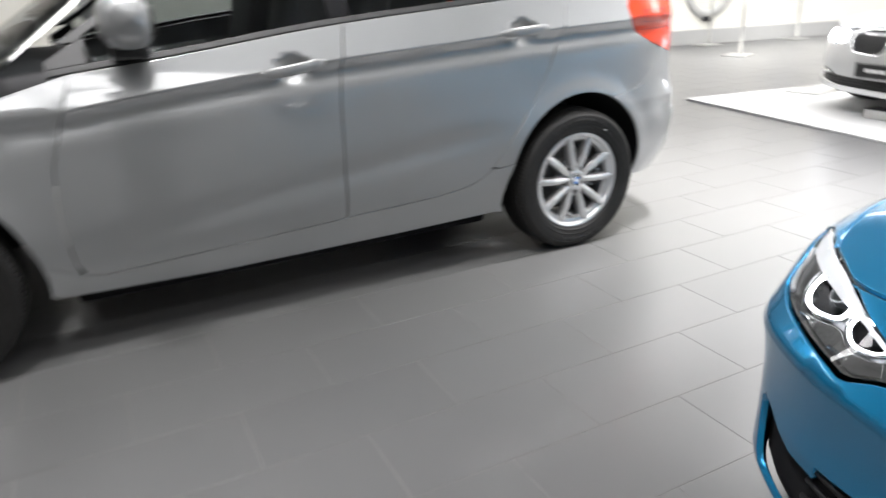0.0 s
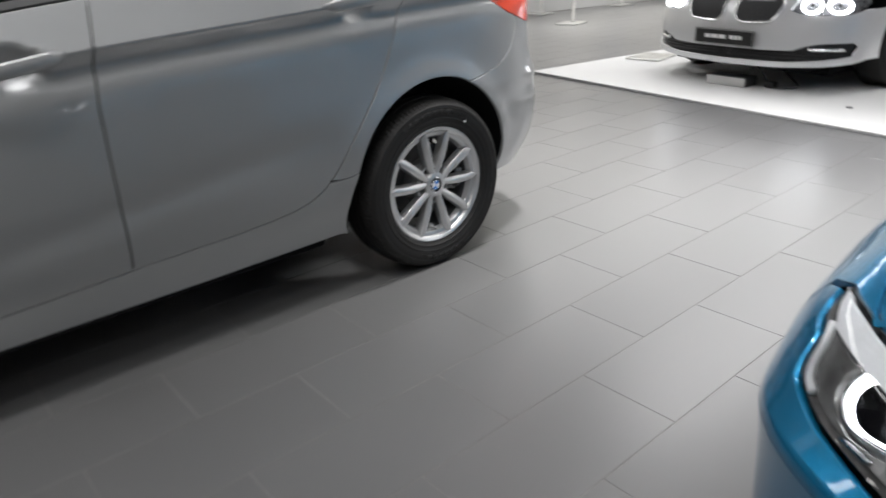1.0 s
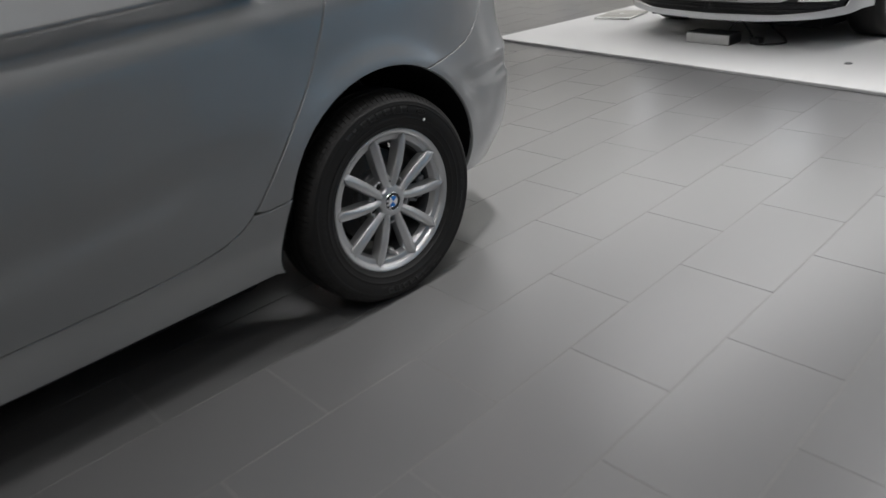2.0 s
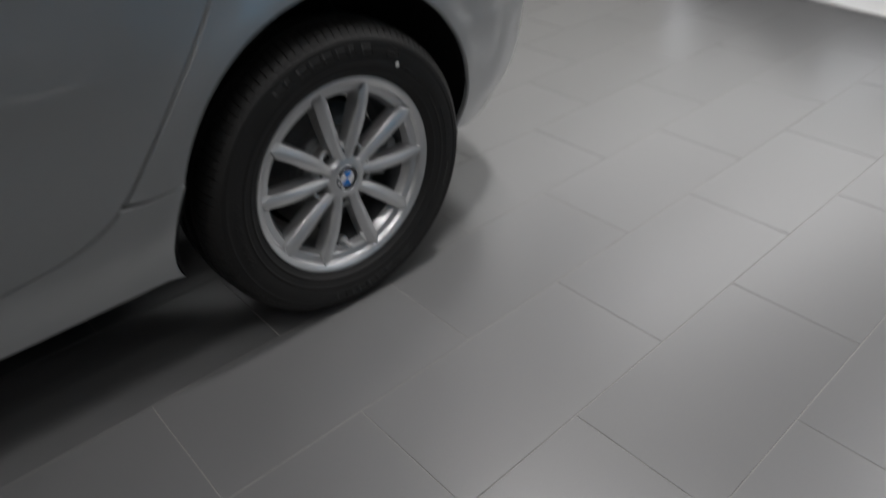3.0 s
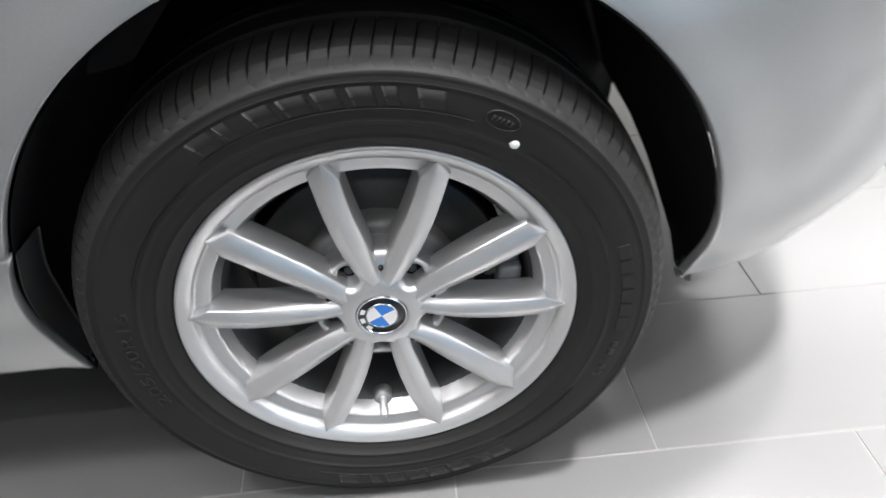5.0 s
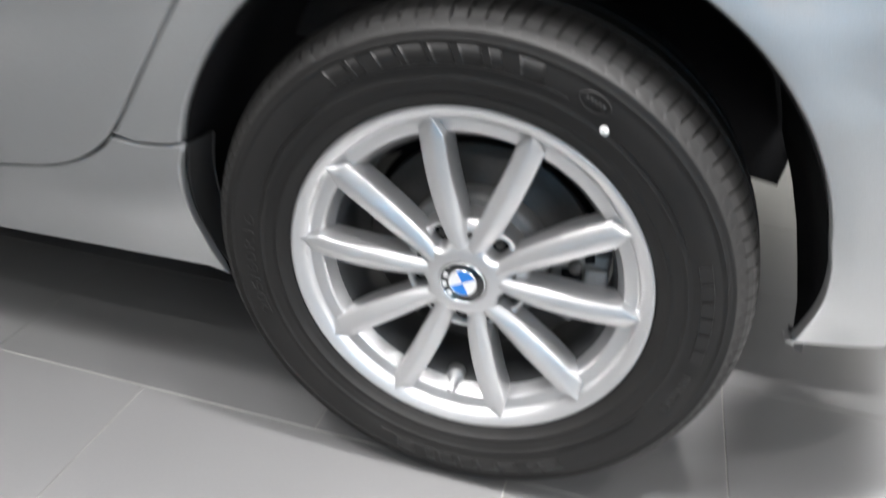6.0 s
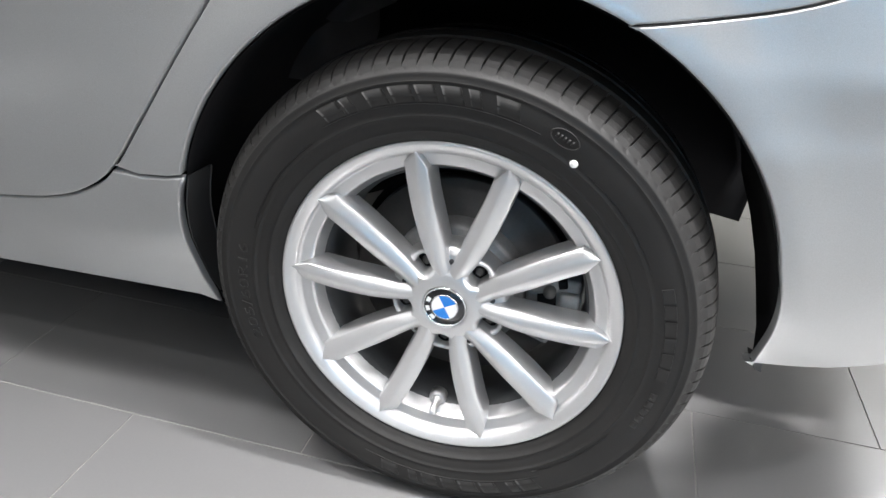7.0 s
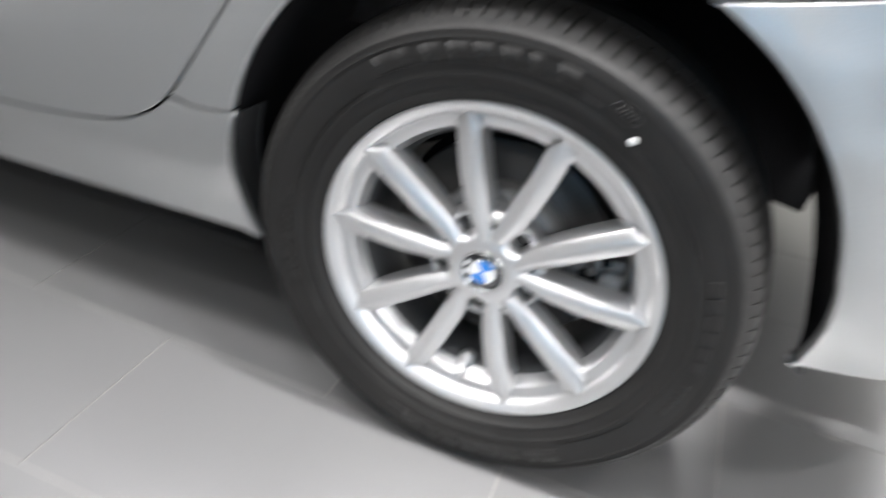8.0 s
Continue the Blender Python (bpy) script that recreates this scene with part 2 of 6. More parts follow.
def smoothed(pts, n=8, closed=False):
    """A Catmull-Rom curve through points of any dimension."""
    out, k = [], len(pts)
    for i in range(k if closed else k - 1):
        p = [np.array(pts[(i + o) % k] if closed else pts[min(max(i + o, 0), k - 1)], float) for o in (-1, 0, 1, 2)]
        for j in range(n):
            t = j / n
            out.append(0.5 * (2 * p[1] + (p[2] - p[0]) * t + (2 * p[0] - 5 * p[1] + 4 * p[2] - p[3]) * t * t + (3 * p[1] - p[0] - 3 * p[2] + p[3]) * t ** 3))
    if not closed:
        out.append(np.array(pts[-1], float))
    return out


def fillet(pts, step=0.015):
    """A closed outline from (u, v, r): corners rounded by r, edges cut into steps."""
    out, k = [], len(pts)
    for i in range(k):
        p, a, b = (np.array(pts[j][:2], float) for j in (i, i - 1, (i + 1) % k))
        r = pts[i][2] if len(pts[i]) > 2 else 0.0
        if r:
            la, lb = np.linalg.norm(a - p), np.linalg.norm(b - p)
            r = min(r, la * 0.49, lb * 0.49)
            s, e = p + (a - p) / la * r, p + (b - p) / lb * r
            out += [(1 - t) ** 2 * s + 2 * t * (1 - t) * p + t * t * e for t in np.linspace(0, 1, 7)]
        else:
            out.append(p)
    dense = []
    for i, p in enumerate(out):
        q = out[(i + 1) % len(out)]
        n = max(1, int(np.linalg.norm(q - p) / step))
        dense += [p + (q - p) * j / n for j in range(n)]
    return dense


def strip(line, step=0.015):
    """An open polyline cut into steps."""
    out = []
    for p, q in zip(line, line[1:]):
        p, q = np.array(p, float), np.array(q, float)
        n = max(1, int(np.linalg.norm(q - p) / step))
        out += [p + (q - p) * j / n for j in range(n)]
    return out + [np.array(line[-1], float)]


def inside(poly, pts):
    x, y = pts[:, 0], pts[:, 1]
    hit = np.zeros(len(pts), bool)
    for (x0, y0), (x1, y1) in zip(poly, np.roll(poly, -1, axis=0)):
        if y0 != y1:
            hit ^= ((y0 > y) != (y1 > y)) & (x < (x1 - x0) * (y - y0) / (y1 - y0) + x0)
    return hit


def panel(outline, surf, res=0.03, thick=0.014, gap=0.0015, edge=0.0022, out=1.0, lines=()):
    """A curved sheet: the outline in (u, v), surf(u, v) its place. Its rim is rolled inwards all round."""
    o = np.array(outline, float)
    o = o[np.linalg.norm(o - np.roll(o, 1, axis=0), axis=1) > 1e-5]
    area = 0.5 * np.sum(o[:, 0] * np.roll(o[:, 1], -1) - np.roll(o[:, 0], -1) * o[:, 1])
    if area < 0:
        o = o[::-1]
    t = np.roll(o, -1, axis=0) - np.roll(o, 1, axis=0)
    t /= np.linalg.norm(t, axis=1)[:, None]
    inw = np.stack([-t[:, 1], t[:, 0]], 1)
    ring0 = o + inw * (gap + edge)
    lo, hi = ring0.min(0), ring0.max(0)
    gx, gy = np.meshgrid(np.arange(lo[0] + res / 2, hi[0], res), np.arange(lo[1] + res / 2, hi[1], res))
    g = np.stack([gx.ravel(), gy.ravel()], 1)
    g = g[inside(ring0, g)]
    extra = np.array(lines, float).reshape(-1, 2)
    if len(extra):
        extra = extra[inside(ring0, extra)]
        for q in ring0:
            extra = extra[np.hypot(*(extra - q).T) > 0.006]
        if len(extra) and len(g):
            near_line = np.array([np.min(np.hypot(*(extra - q).T)) > 0.010 for q in g])
            g = g[near_line]
    if len(g):
        far = np.ones(len(g), bool)
        for q in ring0:
            far &= np.hypot(*(g - q).T) > res * 0.55
        g = g[far]
    g = np.concatenate([g, extra])
    n = len(ring0)
    allp = [Vector(p) for p in ring0] + [Vector(p) for p in g]
    from_cdt = delaunay(allp, [(i, (i + 1) % n) for i in range(n)], [], 1, 1e-6)
    vs2, faces, orig = from_cdt[0], [list(f) for f in from_cdt[2]], from_cdt[3]
    place = lambda u, v: Vector(surf(u, v))  # noqa: E731

    def normal(u, v):
        h = 0.004
        return (place(u + h, v) - place(u - h, v)).cross(place(u, v + h) - place(u, v - h)).normalized() * out

    verts, norms = [place(*p) for p in vs2], [normal(*p) for p in vs2]
    where = {}
    for i, src in enumerate(orig):
        for s in src:
            where.setdefault(s, i)
    if out < 0:
        faces = [f[::-1] for f in faces]
    loops = [[where.get(i, 0) for i in range(n)]]
    for off, depth, lean in ((gap + edge * 0.3, edge * 0.3, 0.6), (gap, edge, 1.5), (gap, thick, 4.0)):
        loop = []
        for i in range(n):
            p = o[i] + inw[i] * off
            nm = normal(*ring0[i])
            side = place(*(o[i] - inw[i] * 0.004)) - place(*(o[i] + inw[i] * 0.004))
            side.normalize()
            verts.append(place(*p) - nm * depth)
            norms.append((nm + side * lean).normalized())
            loop.append(len(verts) - 1)
        loops.append(loop)
    for a, b in zip(loops, loops[1:]):
        for i in range(n):
            j = (i + 1) % n
            f = [a[i], b[i], b[j], a[j]]
            faces.append(f if out > 0 else f[::-1])
    return (verts, faces), norms


def skin_part(name, outline, surf, material, parent, label="", **k):
    data, norms = panel(outline, surf, **k)
    return part(name, data, material, parent, label, normals=norms)


def tube(path, r, n=10, cap=True):
    """A round bar along a list of points."""
    vs, fs, pts = [], [], [Vector(p) for p in path]
    up = Vector((0.123, 0.456, 0.88))
    for i, p in enumerate(pts):
        d = (pts[min(i + 1, len(pts) - 1)] - pts[max(i - 1, 0)]).normalized()
        a = d.cross(up).normalized()
        b = d.cross(a)
        rr = r[i] if isinstance(r, (list, tuple)) else r
        vs += [p + (a * math.cos(2 * math.pi * j / n) + b * math.sin(2 * math.pi * j / n)) * rr for j in range(n)]
    for i in range(len(pts) - 1):
        for j in range(n):
            k = (j + 1) % n
            fs.append((i * n + j, i * n + k, (i + 1) * n + k, (i + 1) * n + j))
    if cap:
        fs += [tuple(range(n))[::-1], tuple((len(pts) - 1) * n + j for j in range(n))]
    return vs, fs


def closed_tube(pts, r, n=8):
    """A round bar bent into a loop."""
    p = [Vector(q) for q in pts]
    vs, fs, k = [], [], len(p)
    for i in range(k):
        d = (p[(i + 1) % k] - p[i - 1]).normalized()
        a = d.cross(Vector((0.3, 0.2, 0.93))).normalized()
        b = d.cross(a)
        vs += [p[i] + (a * math.cos(2 * math.pi * j / n) + b * math.sin(2 * math.pi * j / n)) * r for j in range(n)]
    for i in range(k):
        o = (i + 1) % k
        fs += [(i * n + j, i * n + (j + 1) % n, o * n + (j + 1) % n, o * n + j) for j in range(n)]
    return vs, fs


class Skin:
    """A car's outer skin: a plan curve of one flank, from the nose's middle to the tail's middle, and an inset that depends on height."""

    def __init__(self, plan, centre, inset):
        pts = np.array(smoothed(plan, 24))
        seg = np.linalg.norm(np.diff(pts, axis=0), axis=1)
        self.s = np.concatenate([[0], np.cumsum(seg)])
        self.p, self.centre, self.inset = pts, centre, inset
        mid = int(np.argmin(np.abs(pts[:, 0]) + 10 * (pts[:, 1] > plan[len(plan) // 2][1] + 0.3)))
        self.s -= self.s[mid]
        self.first, self.last = self.s[0], self.s[-1]

    def base(self, s):
        return np.interp(s, self.s, self.p[:, 0]), np.interp(s, self.s, self.p[:, 1])

    def at(self, s, z, side=-1):
        h = 0.02
        (xa, ya), (xb, yb), (x, y) = self.base(s - h), self.base(s + h), self.base(s)
        tx, ty = xb - xa, yb - ya
        n = math.hypot(tx, ty) or 1.0
        nx, ny = ty / n, -tx / n
        d = self.inset(x, z, nx)
        x, y = x - nx * d, y - ny * d
        return (x, y if side < 0 else 2 * self.centre - y, z)

    def near(self, x):
        """The arc length at which the flank has this x."""
        return float(np.interp(x, self.p[:, 0], self.s))


def ramp(v, pts):
    """Smooth interpolation through (value, result) pairs."""
    xs, ys = [p[0] for p in pts], [p[1] for p in pts]
    if v <= xs[0]:
        return ys[0]
    for i in range(len(xs) - 1):
        if v <= xs[i + 1]:
            h = xs[i + 1] - xs[i]
            m0 = (ys[i + 1] - ys[i - 1]) / (xs[i + 1] - xs[i - 1]) if i else (ys[1] - ys[0]) / h
            m1 = (ys[i + 2] - ys[i]) / (xs[i + 2] - xs[i]) if i + 2 < len(xs) else (ys[i + 1] - ys[i]) / h
            t = (v - xs[i]) / h
            return ((2 * t ** 3 - 3 * t * t + 1) * ys[i] + (t ** 3 - 2 * t * t + t) * h * m0 + (-2 * t ** 3 + 3 * t * t) * ys[i + 1] + (t ** 3 - t * t) * h * m1)
    return ys[-1]


# ---------------------------------------------------------------- the room
ROOM = pose(0, 0, 0, 0, 0, -9)
X0, X1, Y0, Y1, HIGH = -9.0, 15.0, -9.0, 7.6, 4.2


def wall(name, x0, y0, x1, y1, material):
    ob = part(name, boxed(x0, y0, -0.05, x1, y1, HIGH), material, smooth=False)
    ob.matrix_world = ROOM
    return tagged(ob, "plain painted showroom wall behind the cars", "wall", kind="structure")


wall("wall_north", X0, Y1, X1, Y1 + 0.25, M_WALL)
# unseen wall, given the skirting's grey to bounce less light onto the car
wall("wall_south", X0, Y0 - 0.25, X1, Y0, M_SKIRT)
wall("wall_east", X1, Y0, X1 + 0.25, Y1, M_WHITEWALL)
wall("wall_west", X0 - 0.25, Y0, X0, Y1, M_WHITEWALL)
ceiling = part("ceiling", boxed(X0, Y0, HIGH, X1, Y1, HIGH + 0.2), M_CEIL, smooth=False)
ceiling.matrix_world = ROOM
tagged(ceiling, "flat pale grey showroom ceiling", "ceiling", kind="structure")
skirt = part("baseboard", boxed(X0 + 0.01, Y1 - 0.025, 0, X1 - 0.01, Y1 - 0.002, 0.24, bevel=0.006), M_SKIRT, smooth=False)
skirt.matrix_world = ROOM
tagged(skirt, "grey skirting board along the cream wall", "baseboard", kind="structure")


def ceiling_light(x0, y0, x1, y1, slim, drop=0.06):
    ob = empty("ceiling_light", ROOM)
    part("housing", boxed(x0 - 0.03, y0 - 0.03, HIGH - drop, x1 + 0.03, y1 + 0.03, HIGH - 0.002, bevel=0.01), M_CEIL, ob, smooth=False)
    part("diffuser", boxed(x0, y0, HIGH - drop - 0.012, x1, y1, HIGH - drop - 0.002), M_STRIP if slim else M_PANEL, ob, "glowing opal diffuser", smooth=False)
    return tagged(ob, "long glowing white light panel under the ceiling", "ceiling light", "ceiling lights")


for light in LIGHTS:
    ceiling_light(*light)


def spotlight(x, y, power, spread):
    """A can-shaped ceiling spot aimed straight down."""
    ob = empty("ceiling_spot", pose(x, y, HIGH))
    vs, fs = lathe([(0.02, 0.0), (0.06, 0.0), (0.06, 0.16), (0.052, 0.16), (0.050, 0.13), (0.0, 0.13)], 28)
    wide = 1.0 if power < 15 else 3.0 if power < 60 else 6.0
    part("can", ([(v[0] * wide, v[2] * wide, -v[1]) for v in vs], fs), M_TRIM, ob, "black spot housing")
    li = bpy.data.lights.new("spot", "AREA")
    li.shape, li.size, li.energy, li.spread, li.color = "DISK", 0.09 * wide, power, radians(spread), (1.0, 0.965, 0.92)
    la = new("spot_bulb", li)
    la.parent = ob
    la.location = (0, 0, -0.165)
    return tagged(ob, "black can spotlight under the ceiling", "spotlight", "ceiling spots")


for sx, sy, watts, spread in SPOTS:
    spotlight(sx, sy, watts, spread)


# ---------------------------------------------------------------- the wheel
HUB_Z = 0.317


def ring_text(text, r, a0, a1, size, y, depth=0.0012, flip=1):
    """Raised letters bent round the wheel's axis, tops outwards, from angle a0 to a1 (degrees)."""
    cu = bpy.data.curves.new("letters", "FONT")
    cu.body, cu.size, cu.extrude = text, size, depth / 2
    ob = bpy.data.objects.new("letters", cu)
    scene.collection.objects.link(ob)
    bpy.context.view_layer.update()
    me = bpy.data.meshes.new_from_object(ob.evaluated_get(bpy.context.evaluated_depsgraph_get()))
    bpy.data.objects.remove(ob)
    vs = [v.co.copy() for v in me.vertices]
    fs = [tuple(p.vertices) for p in me.polygons]
    bpy.data.meshes.remove(me)
    lo, hi = min(v.x for v in vs), max(v.x for v in vs)
    out = []
    for v in vs:
        a = radians(a0 + (a1 - a0) * (v.x - lo) / (hi - lo))
        rr = r + v.y
        out.append((rr * math.sin(a), y(rr) - v.z - depth / 2, rr * math.cos(a)))
    return out, fs


def sidewall(r):
    """The outer sidewall's y at a radius."""
    return ramp(r, [(0.218, -0.001), (0.226, -0.007), (0.240, -0.0135), (0.258, -0.0175), (0.275, -0.0195), (0.292, -0.0182), (0.303, -0.0135)])


def arc_block(r0, r1, a0, a1, y, up=0.0006, n=6, slant=0.0):
    """A low raised block on the sidewall between two radii and two angles (degrees)."""
    vs, fs = [], []
    for i in range(n + 1):
        a = radians(a0 + (a1 - a0) * i / n)
        for r, o in ((r0, -0.0006), (r0 + 0.0005, up), (r1 - 0.0005, up), (r1, -0.0006)):
            b = a + radians(slant) * (r - r0) / (r1 - r0)
            vs.append((r * math.sin(b), y(r) - o, r * math.cos(b)))
    for i in range(n):
        for q in range(3):
            fs.append((i * 4 + q, i * 4 + q + 1, i * 4 + q + 5, i * 4 + q + 4))
    fs += [(0, 1, 2, 3), (n * 4 + 3, n * 4 + 2, n * 4 + 1, n * 4)]
    return vs, fs


def merge(*sets):
    vs, fs = [], []
    for v, f in sets:
        o = len(vs)
        vs += list(v)
        fs += [tuple(i + o for i in q) for q in f]
    return vs, fs


def rib(r, high=0.0011):
    """A low ring on the sidewall."""
    return [(r - 0.0016, sidewall(r - 0.0016)), (r - 0.0008, sidewall(r) - high), (r + 0.0006, sidewall(r) - high), (r + 0.0014, sidewall(r + 0.0014))]


def tyre_mesh(blocks=112):
    """Lathed tyre; the shoulder blocks are parted by narrow slits."""
    outer = [(r, sidewall(r)) for r in (0.219, 0.222, 0.226)] + rib(0.2345) + [(r, sidewall(r)) for r in (0.240, 0.247)] + rib(0.2520) + [(r, sidewall(r)) for r in (0.2580, 0.2665, 0.275, 0.284)] + rib(0.2900)
    ribs = [(0.2935, -0.0195), (0.2955, -0.0172), (0.2975, -0.0185), (0.2995, -0.0158)]
    tread = [(0.304, -0.0125), (0.3095, -0.0085), (0.3145, -0.002), (0.3185, 0.007), (0.3215, 0.018), (0.3232, 0.030), (0.3238, 0.0395),
             (0.3165, 0.0405), (0.3165, 0.0485), (0.3245, 0.0495), (0.326, 0.078), (0.318, 0.079), (0.318, 0.087), (0.326, 0.088),
             (0.3245, 0.1165), (0.3165, 0.1175), (0.3165, 0.1255), (0.3238, 0.1265), (0.3215, 0.148), (0.3145, 0.168)]
    inner = [(0.300, 0.180), (0.275, 0.1855), (0.245, 0.180), (0.222, 0.168), (0.215, 0.15)]
    prof = [(0.2155, 0.012), (0.2155, 0.002)] + outer + ribs + tread + inner
    t0 = 2 + len(outer) + len(ribs)
    parts_of = (0.0, 0.015, 0.125, 0.14, 0.57)
    vs, fs, p, n = [], [], len(prof), blocks * 5
    for i in range(n):
        k = i % 5
        a = 2 * math.pi * (i // 5 + parts_of[k]) / blocks
        for q, (r, y) in enumerate(prof):
            cut = 0.0
            if k in (1, 2):
                cut = 0.0045 if t0 + 2 <= q <= t0 + 6 or t0 + 17 <= q < t0 + 20 else 0.0015 if q == t0 + 1 else 0.0
            skew = (y - 0.02) * 0.5 if q >= t0 else 0.0
            rr, aa = r - cut, a + skew
            z = max(rr * math.cos(aa), -HUB_Z + 0.0005)
            vs.append((rr * math.sin(aa), y + (cut * 0.5 if q < t0 + 4 else 0), z))
    for i in range(n):
        j = (i + 1) % n
        for q in range(p - 1):
            fs.append((i * p + q, i * p + q + 1, j * p + q + 1, j * p + q))
    return vs, fs


SPOKE_OUTER = [(0.036, 0.0165), (0.049, 0.0240), (0.066, 0.0325), (0.087, 0.0412), (0.114, 0.0505), (0.141, 0.0585), (0.172, 0.0663), (0.181, 0.0685), (0.2, 0.0725)]
SPOKE_RIDGE = [(0.036, 0.0062), (0.049, 0.0108), (0.080, 0.0222), (0.120, 0.0350), (0.158, 0.0455), (0.2, 0.0555)]
SPOKE_INNER = [(0.036, 0.0), (0.048, 0.0004), (0.057, 0.0028), (0.075, 0.0078), (0.093, 0.0128), (0.117, 0.0205), (0.135, 0.0265), (0.150, 0.0310), (0.167, 0.0355), (0.180, 0.0385), (0.2, 0.0430)]
SPOKE_DIP = [(0.036, 0.001), (0.050, 0.0050), (0.060, 0.0080), (0.090, 0.0085), (0.120, 0.0060), (0.150, 0.0040), (0.180, 0.0028), (0.2, 0.0028)]


def spoke_lift(a):
    """How far the ridge stands back at a distance from the hub."""
    q = (a - 0.036) / 0.163
    return 0.0060 * max(0.0, 1 - q) ** 1.5 - 0.0042 * math.sin(math.pi * min(1.0, q))


def spoke_mesh(centre, sign):
    """One arm of a V: a bowed blade whose ridge runs to a point on the rim, with crisp edges along both flanks."""
    vs, fs = [], []
    c = radians(centre)
    e1, e2 = Vector((math.sin(c), 0, math.cos(c))), Vector((math.cos(c), 0, -math.sin(c)))
    reach = [0.036, 0.045, 0.052, 0.058, 0.061, 0.065, 0.068, 0.074, 0.082, 0.092, 0.104, 0.118, 0.132, 0.148, 0.162, 0.174, 0.181, 0.1815, 0.186, 0.191, 0.196, 0.2005]
    for a in reach:
        o, r, i = (ramp(a, q) for q in (SPOKE_OUTER, SPOKE_RIDGE, SPOKE_INNER))
        lift = spoke_lift(a)
        tip = max(0.0, min(1.0, (a - 0.181) / 0.0195))
        o, i = o + (r - o) * tip * 0.97, i + (r - i) * tip * 0.97
        f = max(0.0, i - 0.0022 * (1 - tip))
        foot = max(lift + ramp(a, SPOKE_DIP) + 0.001, min(0.037, 0.012 + 0.025 * (a - 0.060) / 0.008)) if a > 0.058 else lift + ramp(a, SPOKE_DIP) + 0.001
        fall, dip = 0.0072 * (1 - 0.5 * tip), ramp(a, SPOKE_DIP) * (1 - tip)
        near, far = (o - r) * 0.06, (r - i) * 0.06
        sec = [(o + 0.0018, 0.037), (o + 0.0006, lift + fall + 0.0030), (o, lift + fall + 0.0010), (o - near, lift + fall), (o - (o - r) * 0.30, lift + fall * 0.66), (r + (o - r) * 0.30, lift + fall * 0.17),
               (r + near, lift + fall * 0.02), (r - far, lift + dip * 0.04), (i + far, lift + dip * 0.75), (i, lift + dip), (i - (i - f) * 0.3, lift + dip + (foot - lift - dip) * 0.06), (i - (i - f) * 0.4, lift + dip + (foot - lift - dip) * 0.12), (f, foot)]
        for l, y in sec:
            p = e1 * a + e2 * (sign * l)
            vs.append((p.x, y, p.z))
    k = 13
    for n in range(len(reach) - 1):
        for j in range(k - 1):
            q = (n * k + j, (n + 1) * k + j, (n + 1) * k + j + 1, n * k + j + 1)
            fs.append(q if sign > 0 else q[::-1])
    fs.append(tuple((len(reach) - 1) * k + j for j in range(k)))
    return vs, fs


LUG = 0.0590


def hub_face(n=300):
    """The hub's front: a flat collar round the badge that falls off to a scalloped edge, with five conical bolt holes."""
    radii = [0.0, 0.0282, 0.0292, 0.0315] + [0.034 + 0.0011 * i for i in range(40)] + [0.0785, 0.0790, 0.0792]
    holes = [(LUG * math.sin(radians(TURN + 36 + 72 * i)), LUG * math.cos(radians(TURN + 36 + 72 * i))) for i in range(5)]
    vs, fs, p = [], [], len(radii)
    for i in range(n):
        a = 2 * math.pi * i / n
        fold = math.cos(5 * (a - radians(TURN)))
        for r in radii:
            y = ramp(r, [(0.0, 0.012), (0.0282, 0.0085), (0.0292, 0.0040), (0.034, 0.0032), (0.042, 0.0050), (0.052, 0.0090), (0.062, 0.0125), (0.070, 0.0160), (0.0765, 0.0225), (0.0785, 0.034), (0.0792, 0.05)])
            y += 0.0030 * max(0.0, fold) * max(0.0, min(1.0, (r - 0.045) / 0.02))
            x, z = r * math.sin(a), r * math.cos(a)
            d = min(math.hypot(x - hx, z - hz) for hx, hz in holes)
            q = min(1.0, max(0.0, (0.0172 - d) / 0.0060))
            y += 0.0045 * q * q * (3 - 2 * q)
            q = min(1.0, max(0.0, (0.0125 - d) / 0.0016))
            y += 0.0200 * q * q * (3 - 2 * q)
            vs.append((x, y, z))
    for i in range(n):
        j = (i + 1) % n
        fs += [(i * p + q, i * p + q + 1, j * p + q + 1, j * p + q) for q in range(p - 1)]
    return vs, fs


def disc(r, y0, y1, n=40, bevel=0.0015):
    """A turned plug from y0 (front) to y1."""
    return lathe([(0.0, y0), (r - bevel, y0), (r, y0 + bevel), (r, y1)], n)


def at(data, x, y, z):
    return [(v[0] + x, v[1] + y, v[2] + z) for v in data[0]], data[1]


def sector(r0, r1, a0, a1, y, n=14):
    vs, fs = [], []
    for i in range(n + 1):
        a = radians(a0 + (a1 - a0) * i / n)
        vs += [(r0 * math.sin(a), y, r0 * math.cos(a)), (r1 * math.sin(a), y, r1 * math.cos(a))]
        if i:
            fs.append((2 * i - 2, 2 * i - 1, 2 * i + 1, 2 * i))
    return vs, fs


